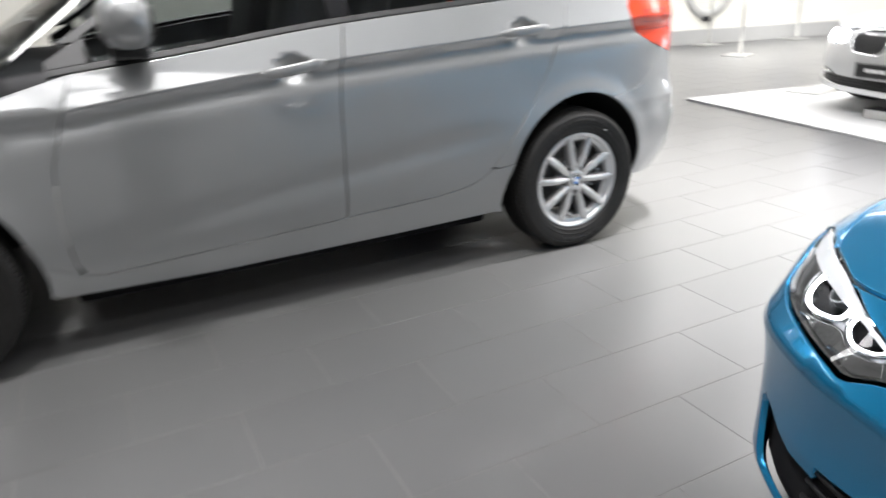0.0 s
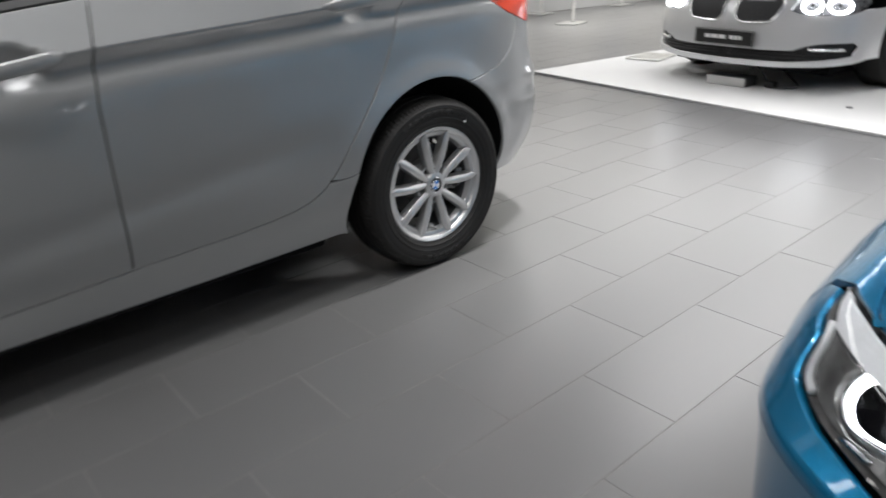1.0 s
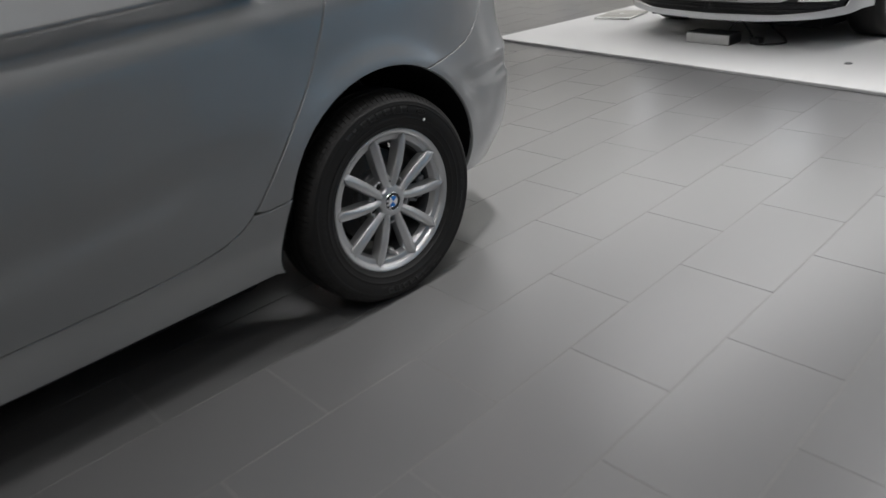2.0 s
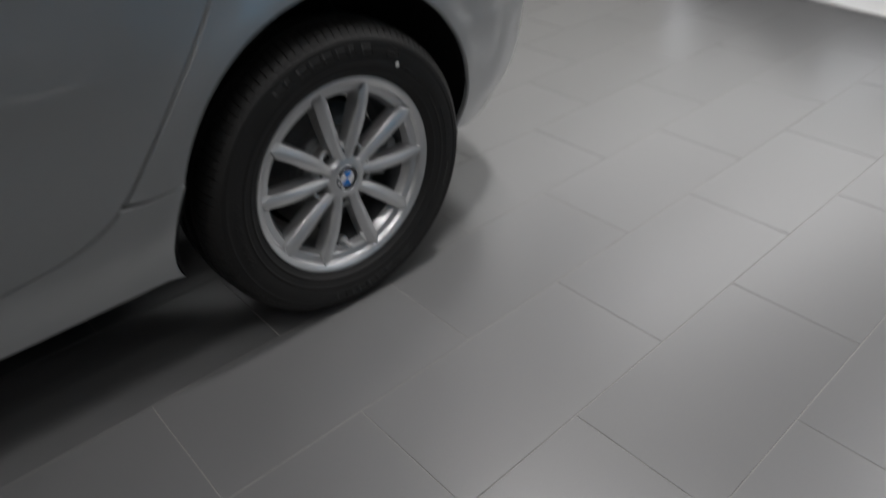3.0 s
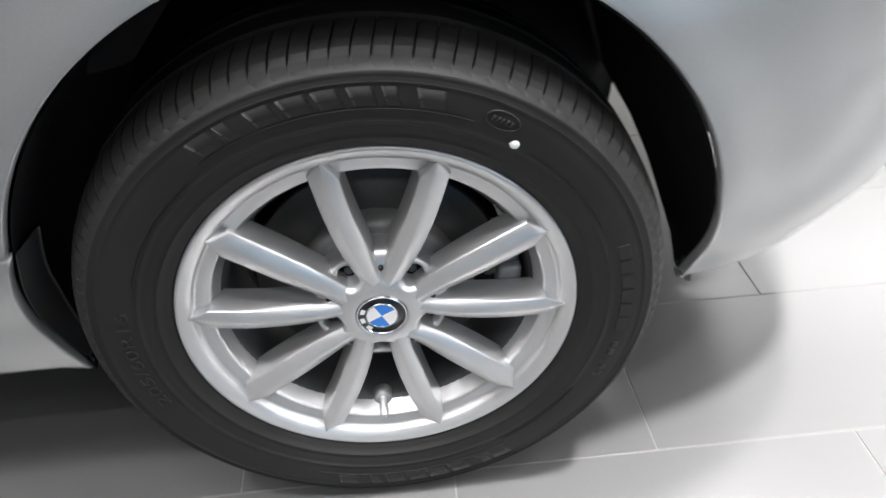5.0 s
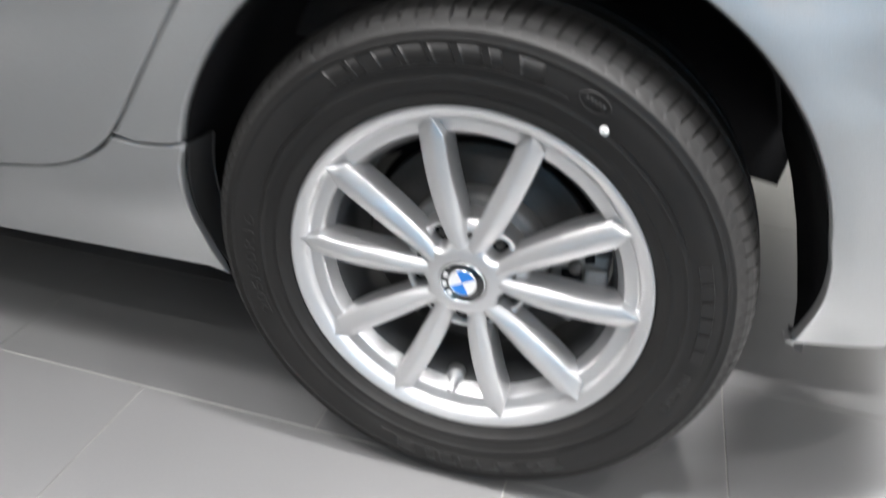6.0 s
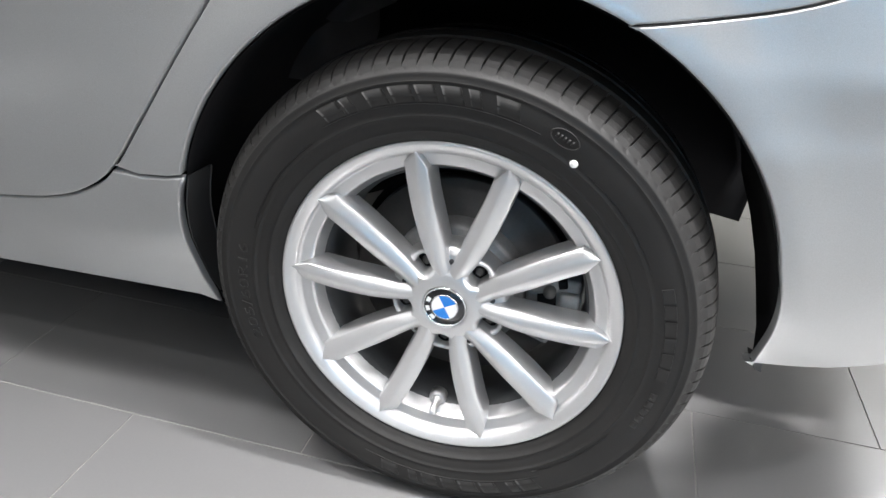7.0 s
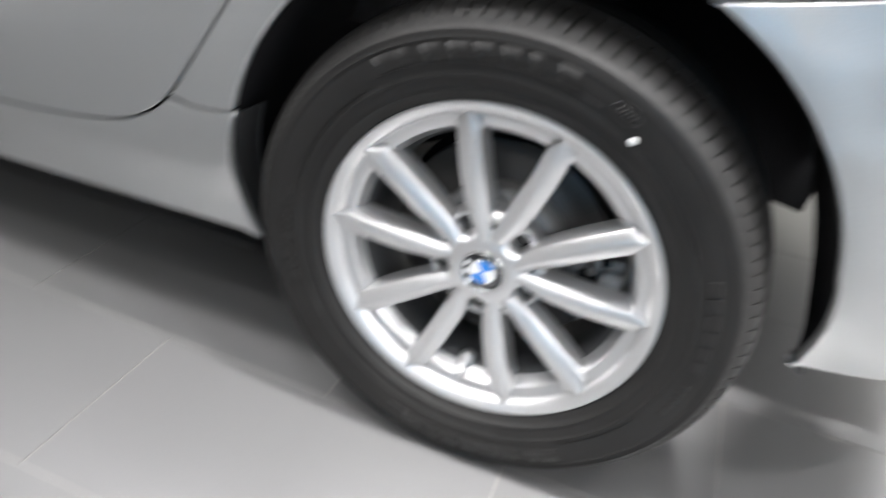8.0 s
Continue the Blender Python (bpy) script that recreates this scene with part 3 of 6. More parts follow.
def emblem(parent, r, y):
    """A round badge in plain quarters, tilted as the wheel stands."""
    cap = part("hub_cap", lathe([(0.0, y), (r * 0.97, y), (r, y + 0.0015), (r, y + 0.012)], 48), M_EMBLEM_BLACK, parent, "round badge of blue and white quarters in a black ring")
    part("badge_rim", lathe([(r * 0.94, y + 0.001), (r * 0.955, y - 0.0012), (r * 0.99, y - 0.0012), (r * 1.01, y + 0.001)], 48), M_CHROME, cap)
    part("badge_ring", lathe([(r * 0.58, y - 0.0002), (r * 0.595, y - 0.0010), (r * 0.63, y - 0.0010), (r * 0.645, y - 0.0002)], 48), M_CHROME, cap)
    for i in range(4):
        part("quarter", sector(0.0, r * 0.60, BADGE + i * 90, BADGE + i * 90 + 90, y - 0.0006), M_EMBLEM_BLUE if i % 2 else M_EMBLEM_WHITE, cap)
    for a in (-34, 0, 34):
        part("mark", sector(r * 0.70, r * 0.88, BADGE + 195 + a - 9, BADGE + 195 + a + 9, y - 0.0008, 4), M_EMBLEM_WHITE, cap)


BADGE = 62.0
TURN = 3.6


def detailed_wheel(name, m, brake=True):
    w = empty(name, m)
    tyre = part("tyre", tyre_mesh(), M_RUBBER, w, "black radial tyre with raised sidewall lettering")
    rows = 51
    for i, f in enumerate(tyre.data.polygons):
        f.use_smooth = not 27 <= i % rows <= 46
    # two large words, each letter a plain slanted block of its size
    for turn in (0, 180):
        for i, wide in enumerate((5.3, 2.6, 4.9, 5.2, 4.6, 4.6, 2.6, 5.3)):
            a = -31.0 + turn + i * 6.05
            part("letter_bar", arc_block(0.2675, 0.2864, a, a + wide, sidewall, 0.0004, slant=-1.3), M_RUBBER_MARK, tyre)
        part("word_edge", arc_block(0.2650, 0.2658, -33 + turn, 22 + turn, sidewall, 0.0010, 24), M_RUBBER_MARK, tyre)
        part("word_edge", arc_block(0.2886, 0.2896, -33 + turn, 32 + turn, sidewall, 0.0012, 24), M_RUBBER_MARK, tyre)
    mid_r, mid_a = 0.2745, 27.0
    oval = [((mid_r + 0.0088 * math.sin(q)), radians(mid_a) + 0.0165 / mid_r * math.cos(q)) for q in np.linspace(0, 2 * math.pi, 30, endpoint=False)]
    part("oval_mark", closed_tube([(r * math.sin(q), sidewall(r) - 0.0004, r * math.cos(q)) for r, q in oval], 0.0009, 6), M_RUBBER_MARK, tyre)
    for k in range(5):
        part("letter_bar", arc_block(0.2715, 0.2775, mid_a - 2.2 + k * 0.95, mid_a - 1.65 + k * 0.95, sidewall, 0.0010, 2), M_RUBBER_MARK, tyre)
    for i in range(6):
        part("letter_bar", arc_block(0.2640, 0.2775, 70.5 + i * 4.5, 74.2 + i * 4.5, sidewall, 0.0012), M_RUBBER_MARK, tyre, smooth=False)
    for i in range(5):
        part("letter_bar", arc_block(0.2665, 0.2755, 101 + i * 2.6, 103 + i * 2.6, sidewall), M_RUBBER_MARK, tyre)
    part("size_lettering", ring_text("205/60R16", 0.2615, -109, -78, 0.018, sidewall), M_RUBBER_MARK, tyre, "raised tyre size figures")
    for a0, a1 in ((36, 66), (-72, -38), (120, 148)):
        part("sidewall_rib", arc_block(0.2885, 0.2900, a0, a1, sidewall, 0.0007, 14), M_RUBBER_MARK, tyre)
        part("sidewall_rib", arc_block(0.2570, 0.2580, a0, a1, sidewall, 0.0007, 14), M_RUBBER_MARK, tyre)
    dot = at(lathe([(0.0, -0.0008), (0.0042, -0.0008), (0.0048, 0.0004)], 16), 0.258 * math.sin(radians(32)), sidewall(0.258), 0.258 * math.cos(radians(32)))
    part("paint_dot", dot, M_WHITE_DOT, tyre, "round white paint dot")

    rim = part("rim", lathe([(0.1765, 0.033), (0.1795, 0.027), (0.1835, 0.0185), (0.1850, 0.0145), (0.1870, 0.0130),
                             (0.1985, 0.0120), (0.2008, 0.0112), (0.2022, 0.0060), (0.2045, 0.0020), (0.2100, -0.0010), (0.2145, -0.0040), (0.2172, -0.0046),
                             (0.2190, -0.0032), (0.2195, 0.0000), (0.2185, 0.006)], 128), M_ALLOY, w, "silver alloy rim")
    for i in range(5):
        c = TURN + 72 * i
        for sg in (-1, 1):
            part("spoke", spoke_mesh(c, sg), M_ALLOY, rim)
        e = radians(c)
        # small drilled hole in the floor of the valley: a black plug paints its shade
        part("hole_shade_plug", at(lathe([(0.0, 0.0122), (0.0031, 0.0122), (0.0034, 0.0160)], 14), 0.0605 * math.sin(e), 0, 0.0605 * math.cos(e)), M_TRIM, rim)
        g = radians(c + 36)
        px, pz = LUG * math.sin(g), LUG * math.cos(g)
        # flat black disc paints the shade at the bolt hole's bottom
        part("lug_shade_disc", at(lathe([(0.0, 0.0310), (0.0118, 0.0310)], 20), px, 0, pz), M_WELL, rim)
        part("lug_bolt", at(lathe([(0.0, 0.0265), (0.0052, 0.0265), (0.0060, 0.0275), (0.0060, 0.0310)], 6), px, 0, pz), M_STEEL, rim)
    part("hub_face", hub_face(), M_ALLOY, rim)
    emblem(rim, 0.0280, 0.0040)
    # valve with its pressure sensor foot
    v = radians(183.5)
    vp = Vector((0.1720 * math.sin(v), 0.032, 0.1720 * math.cos(v)))
    d = Vector((math.sin(v) * -0.35, -0.80, math.cos(v) * -0.35 - 0.35)).normalized()
    pts = [vp + d * s for s in (0, 0.006, 0.0065, 0.018, 0.0185, 0.030, 0.0315)]
    part("valve_foot", tube([vp - d * 0.012, vp - d * 0.003, vp + d * 0.002, vp + d * 0.004], [0.0125, 0.0125, 0.0115, 0.008], 16), M_ALLOY, rim)
    part("valve", tube(pts, [0.0078, 0.0078, 0.0050, 0.0050, 0.0046, 0.0046, 0.003], 14), M_ALLOY, rim, "chrome tyre valve")
    # the barrel's near-black colour carries the shade behind the spokes
    part("barrel", lathe([(0.1965, 0.150), (0.172, 0.140), (0.168, 0.070), (0.172, 0.040), (0.1768, 0.0325)], 96), M_BARREL_SHADED, rim, "inner rim barrel, its alloy darkened for shade")
    part("barrel_edge", lathe([(0.1885, 0.1465), (0.1868, 0.1480), (0.1900, 0.1500)], 96), M_TAN, rim, "thin tan line round the inner barrel")
    if brake:
        b = part("brake_disc", lathe([(0.076, 0.078), (0.080, 0.080), (0.127, 0.080), (0.1275, 0.0815), (0.143, 0.0815), (0.1445, 0.083), (0.1445, 0.102), (0.076, 0.102)], 96), M_STEEL, w, "bare steel brake disc")
        part("disc_hat", lathe([(0.03, 0.050), (0.078, 0.050), (0.0785, 0.0515), (0.086, 0.0515), (0.0905, 0.054), (0.0935, 0.059), (0.0935, 0.081)], 64), M_HAT, b)
        part("dust_shield", lathe([(0.06, 0.118), (0.150, 0.118), (0.155, 0.112)], 64), M_WELL, b)
        cal = bmesh.new()
        for r, a, hw, hh, y0, y1 in ((0.128, 92, 0.034, 0.046, 0.050, 0.120), (0.120, 75, 0.020, 0.012, 0.044, 0.075), (0.120, 109, 0.020, 0.012, 0.044, 0.075), (0.150, 92, 0.014, 0.030, 0.040, 0.110)):
            box(cal, -hw, y0, -hh, hw, y1, hh, bevel=0.006, m=pose(r * math.sin(radians(a)), 0, r * math.cos(radians(a)), 0, a - 90, 0))
        caliper = part("caliper", cal, M_HAT, w, "grey cast brake caliper")
        # black blocks paint the shade of the casting's openings; nothing is cut
        for a, r, hw, hh in ((86, 0.122, 0.012, 0.016), (99, 0.126, 0.014, 0.012), (76, 0.140, 0.010, 0.006)):
            part("caliper_shade_block", boxed(-hw, 0.046, -hh, hw, 0.060, hh, bevel=0.003, m=pose(r * math.sin(radians(a)), 0, r * math.cos(radians(a)), 0, a - 90, 0)), M_WELL, caliper, "black block painting the shade of an opening in the casting")
        for a in (78, 106):
            bx, bz = 0.128 * math.sin(radians(a)), 0.128 * math.cos(radians(a))
            part("caliper_bolt", tube([(bx, 0.036, bz), (bx, 0.066, bz)], 0.008, 10), M_STEEL, w)
    part("axle", tube([(0, 0.06, 0), (0, 0.30, 0)], 0.035, 16), M_CAST, w)
    return w


# ---------------------------------------------------------------- the silver car
CY = 0.88
WB = -2.54
ARCH = 0.368


def crease(x):
    return ramp(x, [(-3.0, 0.72), (-2.5, 0.785), (-2.16, 0.833), (-1.93, 0.860), (-1.68, 0.887), (-1.43, 0.911), (-1.08, 0.940), (-0.68, 0.962), (-0.4, 0.977), (-0.1, 0.988), (0.3, 1.0), (0.6, 1.01)])


def belt(x):
    return ramp(x, [(-2.6, 0.86), (-2.05, 0.952), (-1.65, 0.994), (-1.13, 1.056), (-0.39, 1.110), (0.2, 1.138), (0.7, 1.148)])


CUPS = ((-1.262, 0.922), (-0.303, 0.988))


def silver_inset(x, z, nx):
    zc, zb = crease(x), belt(x)
    if z <= zc:
        side = ramp(z, [(0.16, 0.092), (0.22, 0.080), (0.28, 0.060), (0.345, 0.036), (0.42, 0.018), (0.50, 0.008), (0.62, 0.005), (0.76, 0.007), (0.9, 0.010)])
        t = zc - z
        side = side * min(1.0, t / 0.03) + 0.013 * math.exp(-((t - 0.042) / 0.034) ** 2)
        swage = 0.435 + (x + 1.8) * 0.116
        side += 0.009 * math.exp(-((z - swage) / 0.045) ** 2) * min(1.0, max(0.0, (-0.38 - x) / 0.35)) * min(1.0, max(0.0, (x + 2.1) / 0.3))
    else:
        side = 0.40 * (z - zc) + (0.20 * (z - zb) + 0.10 * (z - zb) ** 2 if z > zb else 0.0)
    for wx in (0.01, WB):
        r = math.hypot(x - wx, z - 0.345)
        if r < 0.6 and z > 0.30:
            side -= 0.010 * math.exp(-((r - ARCH) / 0.05) ** 2) * min(1.0, max(0.0, (z - 0.30) / 0.12))
    for cx, cz in CUPS:
        q = math.hypot((x - cx) / 0.078, (z - cz) / 0.050)
        if q < 1:
            side += 0.036 * (1 - q * q) ** 1.5
    if nx > 0:
        rear = ramp(z, [(0.18, 0.14), (0.27, 0.090), (0.32, 0.055), (0.37, 0.026), (0.43, 0.008), (0.50, 0.0), (0.545, -0.004), (0.562, -0.002), (0.575, 0.006), (0.60, 0.008), (0.632, 0.003), (0.648, 0.005), (0.665, 0.014), (0.72, 0.030), (0.80, 0.040), (0.95, 0.042), (1.08, 0.06), (1.25, 0.15), (1.5, 0.36)])
        w = min(1.0, nx * 1.25)
        return side * (1 - w) + rear * w
    front = ramp(z, [(0.16, 0.10), (0.22, 0.05), (0.32, 0.01), (0.45, 0.0), (0.58, 0.01), (0.68, 0.05), (0.75, 0.11), (0.82, 0.22), (0.9, 0.45)])
    w = min(1.0, -nx * 1.1)
    return side * (1 - w) + front * w


SILVER = Skin([(-3.36, 0.88), (-3.33, 0.55), (-3.22, 0.22), (-2.98, 0.06), (-2.54, -0.005), (-1.8, -0.018), (-1.1, -0.020), (-0.4, -0.019), (0.0, -0.016),
               (0.25, -0.006), (0.42, 0.014), (0.55, 0.050), (0.655, 0.106), (0.74, 0.200), (0.805, 0.36), (0.845, 0.60), (0.855, 0.88)], CY, silver_inset)


def arch_r(a):
    """The arch's radius at an angle in degrees: its two feet straighten out."""
    return ARCH + 0.027 * min(1.0, max(0.0, (abs(a) - 76) / 28))


def arch_line(cx, a0, a1, n=40):
    out = []
    for i in range(n + 1):
        a = a0 + (a1 - a0) * i / n
        out.append((cx + arch_r(a) * math.sin(radians(a)), 0.345 + arch_r(a) * math.cos(radians(a))))
    return out


def on_skin(pts):
    return [(SILVER.near(x), z) for x, z in pts]


SEAM = [tuple(p) for p in smoothed([(-0.062, 1.1265), (-0.104, 0.985), (-0.134, 0.925), (-0.172, 0.838), (-0.236, 0.722), (-0.328, 0.598), (-0.407, 0.494), (-0.448, 0.445), (-0.490, 0.410), (-0.555, 0.381), (-0.65, 0.364), (-0.80, 0.351), (-1.103, 0.338)], 6)]
BUMPER_LINE = [tuple(p) for p in smoothed([(0.168, 0.676), (0.25, 0.688), (0.32, 0.702), (0.38, 0.725), (0.435, 0.765), (0.475, 0.815), (0.495, 0.868)], 6)]
TAIL = [(0.645, 0.832), (0.55, 0.855), (0.42, 0.895), (0.33, 0.940), (0.275, 0.995), (0.262, 1.055), (0.29, 1.125)]

CREASE = [(x, crease(x) + o) for x in np.arange(-2.2, 0.5, 0.012) for o in (-0.009, -0.003, 0.003, 0.009)]


def silver_car():
    car = empty("silver_car")
    tagged(car, "silver grey compact family car parked on the tiles", "car", "showroom cars")
    for side in (-1, 1):
        near = side < 0
        surf = lambda u, v: SILVER.at(u, v, side)  # noqa: E731,B023
        sign = dict(out=1.0 if near else -1.0)
        fine, mid = (0.018, 0.025) if near else (0.06, 0.06)
        b_x = [(-1.103, 0.336), (-1.103, 0.62), (-1.098, 0.80), (-1.080, 0.94), (-1.055, belt(-1.055))]
        # doors
        rear = on_skin(strip(SEAM, 0.02)[:-1] + strip(b_x, 0.02)) + on_skin(strip([(x, belt(x)) for x in np.linspace(-1.055, -0.062, 30)], 0.03)[1:-1])
        door = skin_part("rear_door", rear, surf, M_SILVER, car, res=fine, lines=CREASE, gap=0.0028, **sign)
        front_low = [(-1.103, 0.336), (-1.55, 0.309), (-1.98, 0.287), (-2.035, 0.30), (-2.06, 0.345), (-2.075, 0.50), (-2.06, 0.68), (-2.02, 0.80), (-1.96, belt(-1.96))]
        fd = on_skin(strip(front_low, 0.02)[:-1] + strip([(x, belt(x)) for x in np.linspace(-1.96, -1.055, 30)], 0.03)[:-1] + strip(b_x[::-1], 0.02)[:-1])
        fdoor = skin_part("front_door", fd, surf, M_SILVER, car, res=fine, lines=CREASE, gap=0.0028, **sign)
        inside = lambda u, v: tuple(np.array(SILVER.at(u, v, side)) + np.array((0, -0.012 * side, 0)))  # noqa: E731,B023
        jamb = on_skin([(x - 0.03, z) for x, z in b_x] + [(x + 0.03, z) for x, z in b_x[::-1]])
        skin_part("door_jamb", strip(jamb + jamb[:1], 0.04)[:-1], inside, M_WELL, car, "dark door seal", res=0.04, gap=0.0, thick=0.004, **sign)
        for d, (cx, cz) in ((fdoor, CUPS[0]), (door, CUPS[1])):
            handle(d, cx, cz, side)
        # rear quarter panel, from the door seam to the lamp and the bumper
        lamp_left = strip(TAIL[::-1], 0.02)
        quarter = on_skin(strip([(x, belt(x)) for x in np.linspace(-0.062, 0.29, 14)], 0.03)[:-1] + lamp_left[:-8] + BUMPER_LINE[::-1][1:-1]
                          + arch_line(0.01, 26, -73.3, n=50) + strip([(-0.343, 0.4478), (-0.436, 0.4348)], 0.02)[1:-1] + strip(SEAM[:43][::-1], 0.02)[:-1])
        skin_part("rear_quarter_panel", quarter, surf, M_SILVER, car, res=fine, lines=CREASE, **sign)
        # sill
        sill = on_skin(strip(SEAM[43:], 0.02)[:-1] + strip(front_low[:3], 0.03)[:-1] + strip([(-1.98, 0.287), (-2.05, 0.30), (-2.165, 0.37)], 0.02)[:-1] + arch_line(WB, 92, 106, n=6)
                       + strip([(-2.18, 0.225), (-1.6, 0.208), (-0.9, 0.212), (-0.352, 0.222)], 0.04)[1:-1] + arch_line(0.01, -109.5, -73.8, n=16) + strip([(-0.347, 0.446), (-0.436, 0.433)], 0.02)[1:-1])
        skin_part("side_sill", sill, surf, M_SILVER, car, res=mid, **sign)
        # bumper
        end = SILVER.last - 0.001
        s_of = SILVER.near
        bumper = on_skin(BUMPER_LINE[:-1] + strip(TAIL[::-1], 0.02)[-8:-1]) + strip([(s_of(0.645), 0.832), (s_of(0.745), 0.80), (s_of(0.76), 0.66), (end, 0.64), (end, 0.27), (s_of(0.66), 0.262), (s_of(0.50), 0.262), (s_of(0.385), 0.268)], 0.03) \
            + [(SILVER.near(x), z) for x, z in arch_line(0.01, 101.5, 27, n=44)]
        skin_part("rear_bumper", bumper, surf, M_SILVER, car, res=mid, **sign)
        # tail lamp
        lamp_outline = on_skin(strip(TAIL, 0.02)) + strip([(s_of(0.31), 1.133), (s_of(0.62), 1.130), (s_of(0.725), 1.10), (s_of(0.73), 0.93), (s_of(0.70), 0.85), (s_of(0.645), 0.832)], 0.02)[:-1]
        lamp = skin_part("tail_lamp", lamp_outline, surf, M_REDLENS, car, "glossy red tail lamp", res=mid, **sign)
        for z0, z1, x0, x1 in ((0.952, 0.958, 0.33, 0.66), (0.985, 1.04, 0.36, 0.52)):
            band = fillet([(s_of(x0), z0), (s_of(x1), z0), (s_of(x1), z1), (s_of(x0), z1)], 0.02)
            skin_part("lamp_insert", band, lambda u, v: tuple(np.array(surf(u, v)) + np.array((0.0008, 0.0012 * side, 0))), M_REDDEEP, lamp, res=0.05, gap=0.0, edge=0.0004, thick=0.001, **sign)
        # tailgate
        gate = strip([(s_of(0.745), 0.795), (s_of(0.74), 1.10), (s_of(0.64), 1.135), (end, 1.145), (end, 0.645), (s_of(0.76), 0.665)], 0.04)[:-1]
        skin_part("tailgate", gate, surf, M_SILVER, car, res=0.06, **sign)
        # front wing and bumper
        wing = on_skin(strip([(-1.96, belt(-1.96)), (-2.02, 0.80), (-2.06, 0.68), (-2.075, 0.50), (-2.06, 0.345), (-2.05, 0.30), (-2.165, 0.37)], 0.03)[:-1] + arch_line(WB, 93, -60, n=40)
                       + strip([(-2.90, 0.60), (-2.98, 0.66), (-2.6, 0.80)], 0.04)[:-1])
        skin_part("front_wing", wing, surf, M_SILVER, car, res=0.05, **sign)
        nose = [(SILVER.near(x), z) for x, z in arch_line(WB, -61, -103, n=14)] + strip([(s_of(-2.95), 0.235), (SILVER.first + 0.001, 0.22), (SILVER.first + 0.001, 0.72), (s_of(-3.15), 0.70), (s_of(-2.98), 0.66)], 0.04)
        skin_part("front_bumper", nose, surf, M_SILVER, car, res=0.06, **sign)
        # glass and its black frame
        top = lambda x: ramp(x, [(-2.3, 0.86), (-1.9, 1.10), (-1.5, 1.36), (-1.1, 1.445), (-0.5, 1.455), (0.1, 1.40), (0.35, 1.30), (0.5, 1.12)])  # noqa: E731
        rail = [(x, belt(x) + 0.001) for x in np.linspace(-2.02, 0.30, 50)]
        rail_top = [(x, belt(x) + 0.020) for x in np.linspace(0.30, -2.02, 50)]
        skin_part("window_rail", on_skin(rail + rail_top), surf, M_TRIM, car, "matt black window sill strip", res=0.05, gap=0.0, **sign)
        for name, xa, xb in (("front_window", -1.90, -1.10), ("rear_window", -1.02, -0.16), ("quarter_window", -0.10, 0.22)):
            lo = [(x, belt(x) + 0.021) for x in np.linspace(xa, xb, 16)]
            hi = [(x, max(top(x) - 0.03, belt(x) + 0.04)) for x in np.linspace(xb, xa, 16)]
            skin_part(name, strip(on_skin(lo + hi + lo[:1]), 0.04)[:-1], lambda u, v: tuple(np.array(surf(u, v)) + np.array((0, 0.008 * -side, 0))), M_GLASS, car, "dark tinted side glass", res=0.07, gap=0.0, edge=0.0005, thick=0.004, **sign)
        for name, xa, xb in (("door_pillar", -1.10, -1.02), ("rear_pillar_trim", -0.16, -0.10)):
            quad = [(xa, belt(xa) + 0.02), (xb, belt(xb) + 0.02), (xb, top(xb)), (xa, top(xa))]
            skin_part(name, strip(on_skin(quad + quad[:1]), 0.04)[:-1], surf, M_GLOSSBLACK, car, "gloss black pillar cover", res=0.06, gap=0.0, **sign)
        frame_top = [(x, top(x) - 0.03) for x in np.linspace(-1.93, 0.24, 40)] + [(x, top(x)) for x in np.linspace(0.27, -1.98, 40)]
        skin_part("window_frame", on_skin(frame_top), surf, M_TRIM, car, res=0.06, gap=0.0, **sign)
        a_pillar = [(-1.90, belt(-1.90) + 0.02), (-1.90, top(-1.90) - 0.03), (-1.93, top(-1.93) - 0.03), (-2.02, belt(-2.02) + 0.045), (-2.02, belt(-2.02) + 0.02)]
        skin_part("mirror_corner", strip(on_skin(a_pillar + a_pillar[:1]), 0.03)[:-1], surf, M_TRIM, car, res=0.05, gap=0.0, **sign)
        c_pillar = [(0.22, belt(0.22) + 0.02), (0.30, belt(0.30) + 0.02), (0.46, 1.17), (0.33, 1.31), (0.24, top(0.24) - 0.03), (0.22, top(0.22) - 0.03)]
        skin_part("rear_pillar", strip(on_skin(c_pillar + c_pillar[:1]), 0.03)[:-1], surf, M_SILVER, car, res=0.05, gap=0.0, **sign)
        mirror(car, side)
    roof_and_floor(car)
    return car


def handle(door, cx, cz, side):
    """A bowed pull handle over its cup."""
    vs, fs, n, k = [], [], 14, 10
    slope = 0.12 if cx < -1 else 0.065
    for i in range(n + 1):
        q = i / n
        x = cx - 0.115 + 0.23 * q
        z = cz + (x - cx) * slope + 0.004
        y0 = SILVER.at(SILVER.near(x), z)[1] if abs(x - cx) > 0.075 else SILVER.at(SILVER.near(cx - 0.09), z)[1]
        outw = 0.004 + 0.030 * math.sin(math.pi * q) ** 0.5
        ry, rz = 0.007 * min(1, 6 * q * (1 - q) + 0.3), 0.0195 * min(1.0, 5 * q * (1 - q) + 0.35)
        for j in range(k):
            a = 2 * math.pi * j / k
            y = y0 - outw + ry * math.cos(a)
            vs.append((x, y if side < 0 else 2 * CY - y, z + rz * math.sin(a)))
    for i in range(n):
        for j in range(k):
            l = (j + 1) % k
            fs.append((i * k + j, i * k + l, (i + 1) * k + l, (i + 1) * k + j))
    fs += [tuple(range(k)), tuple(n * k + j for j in range(k))]
    part("handle", (vs, fs), M_SILVER, door, "body-coloured pull handle")


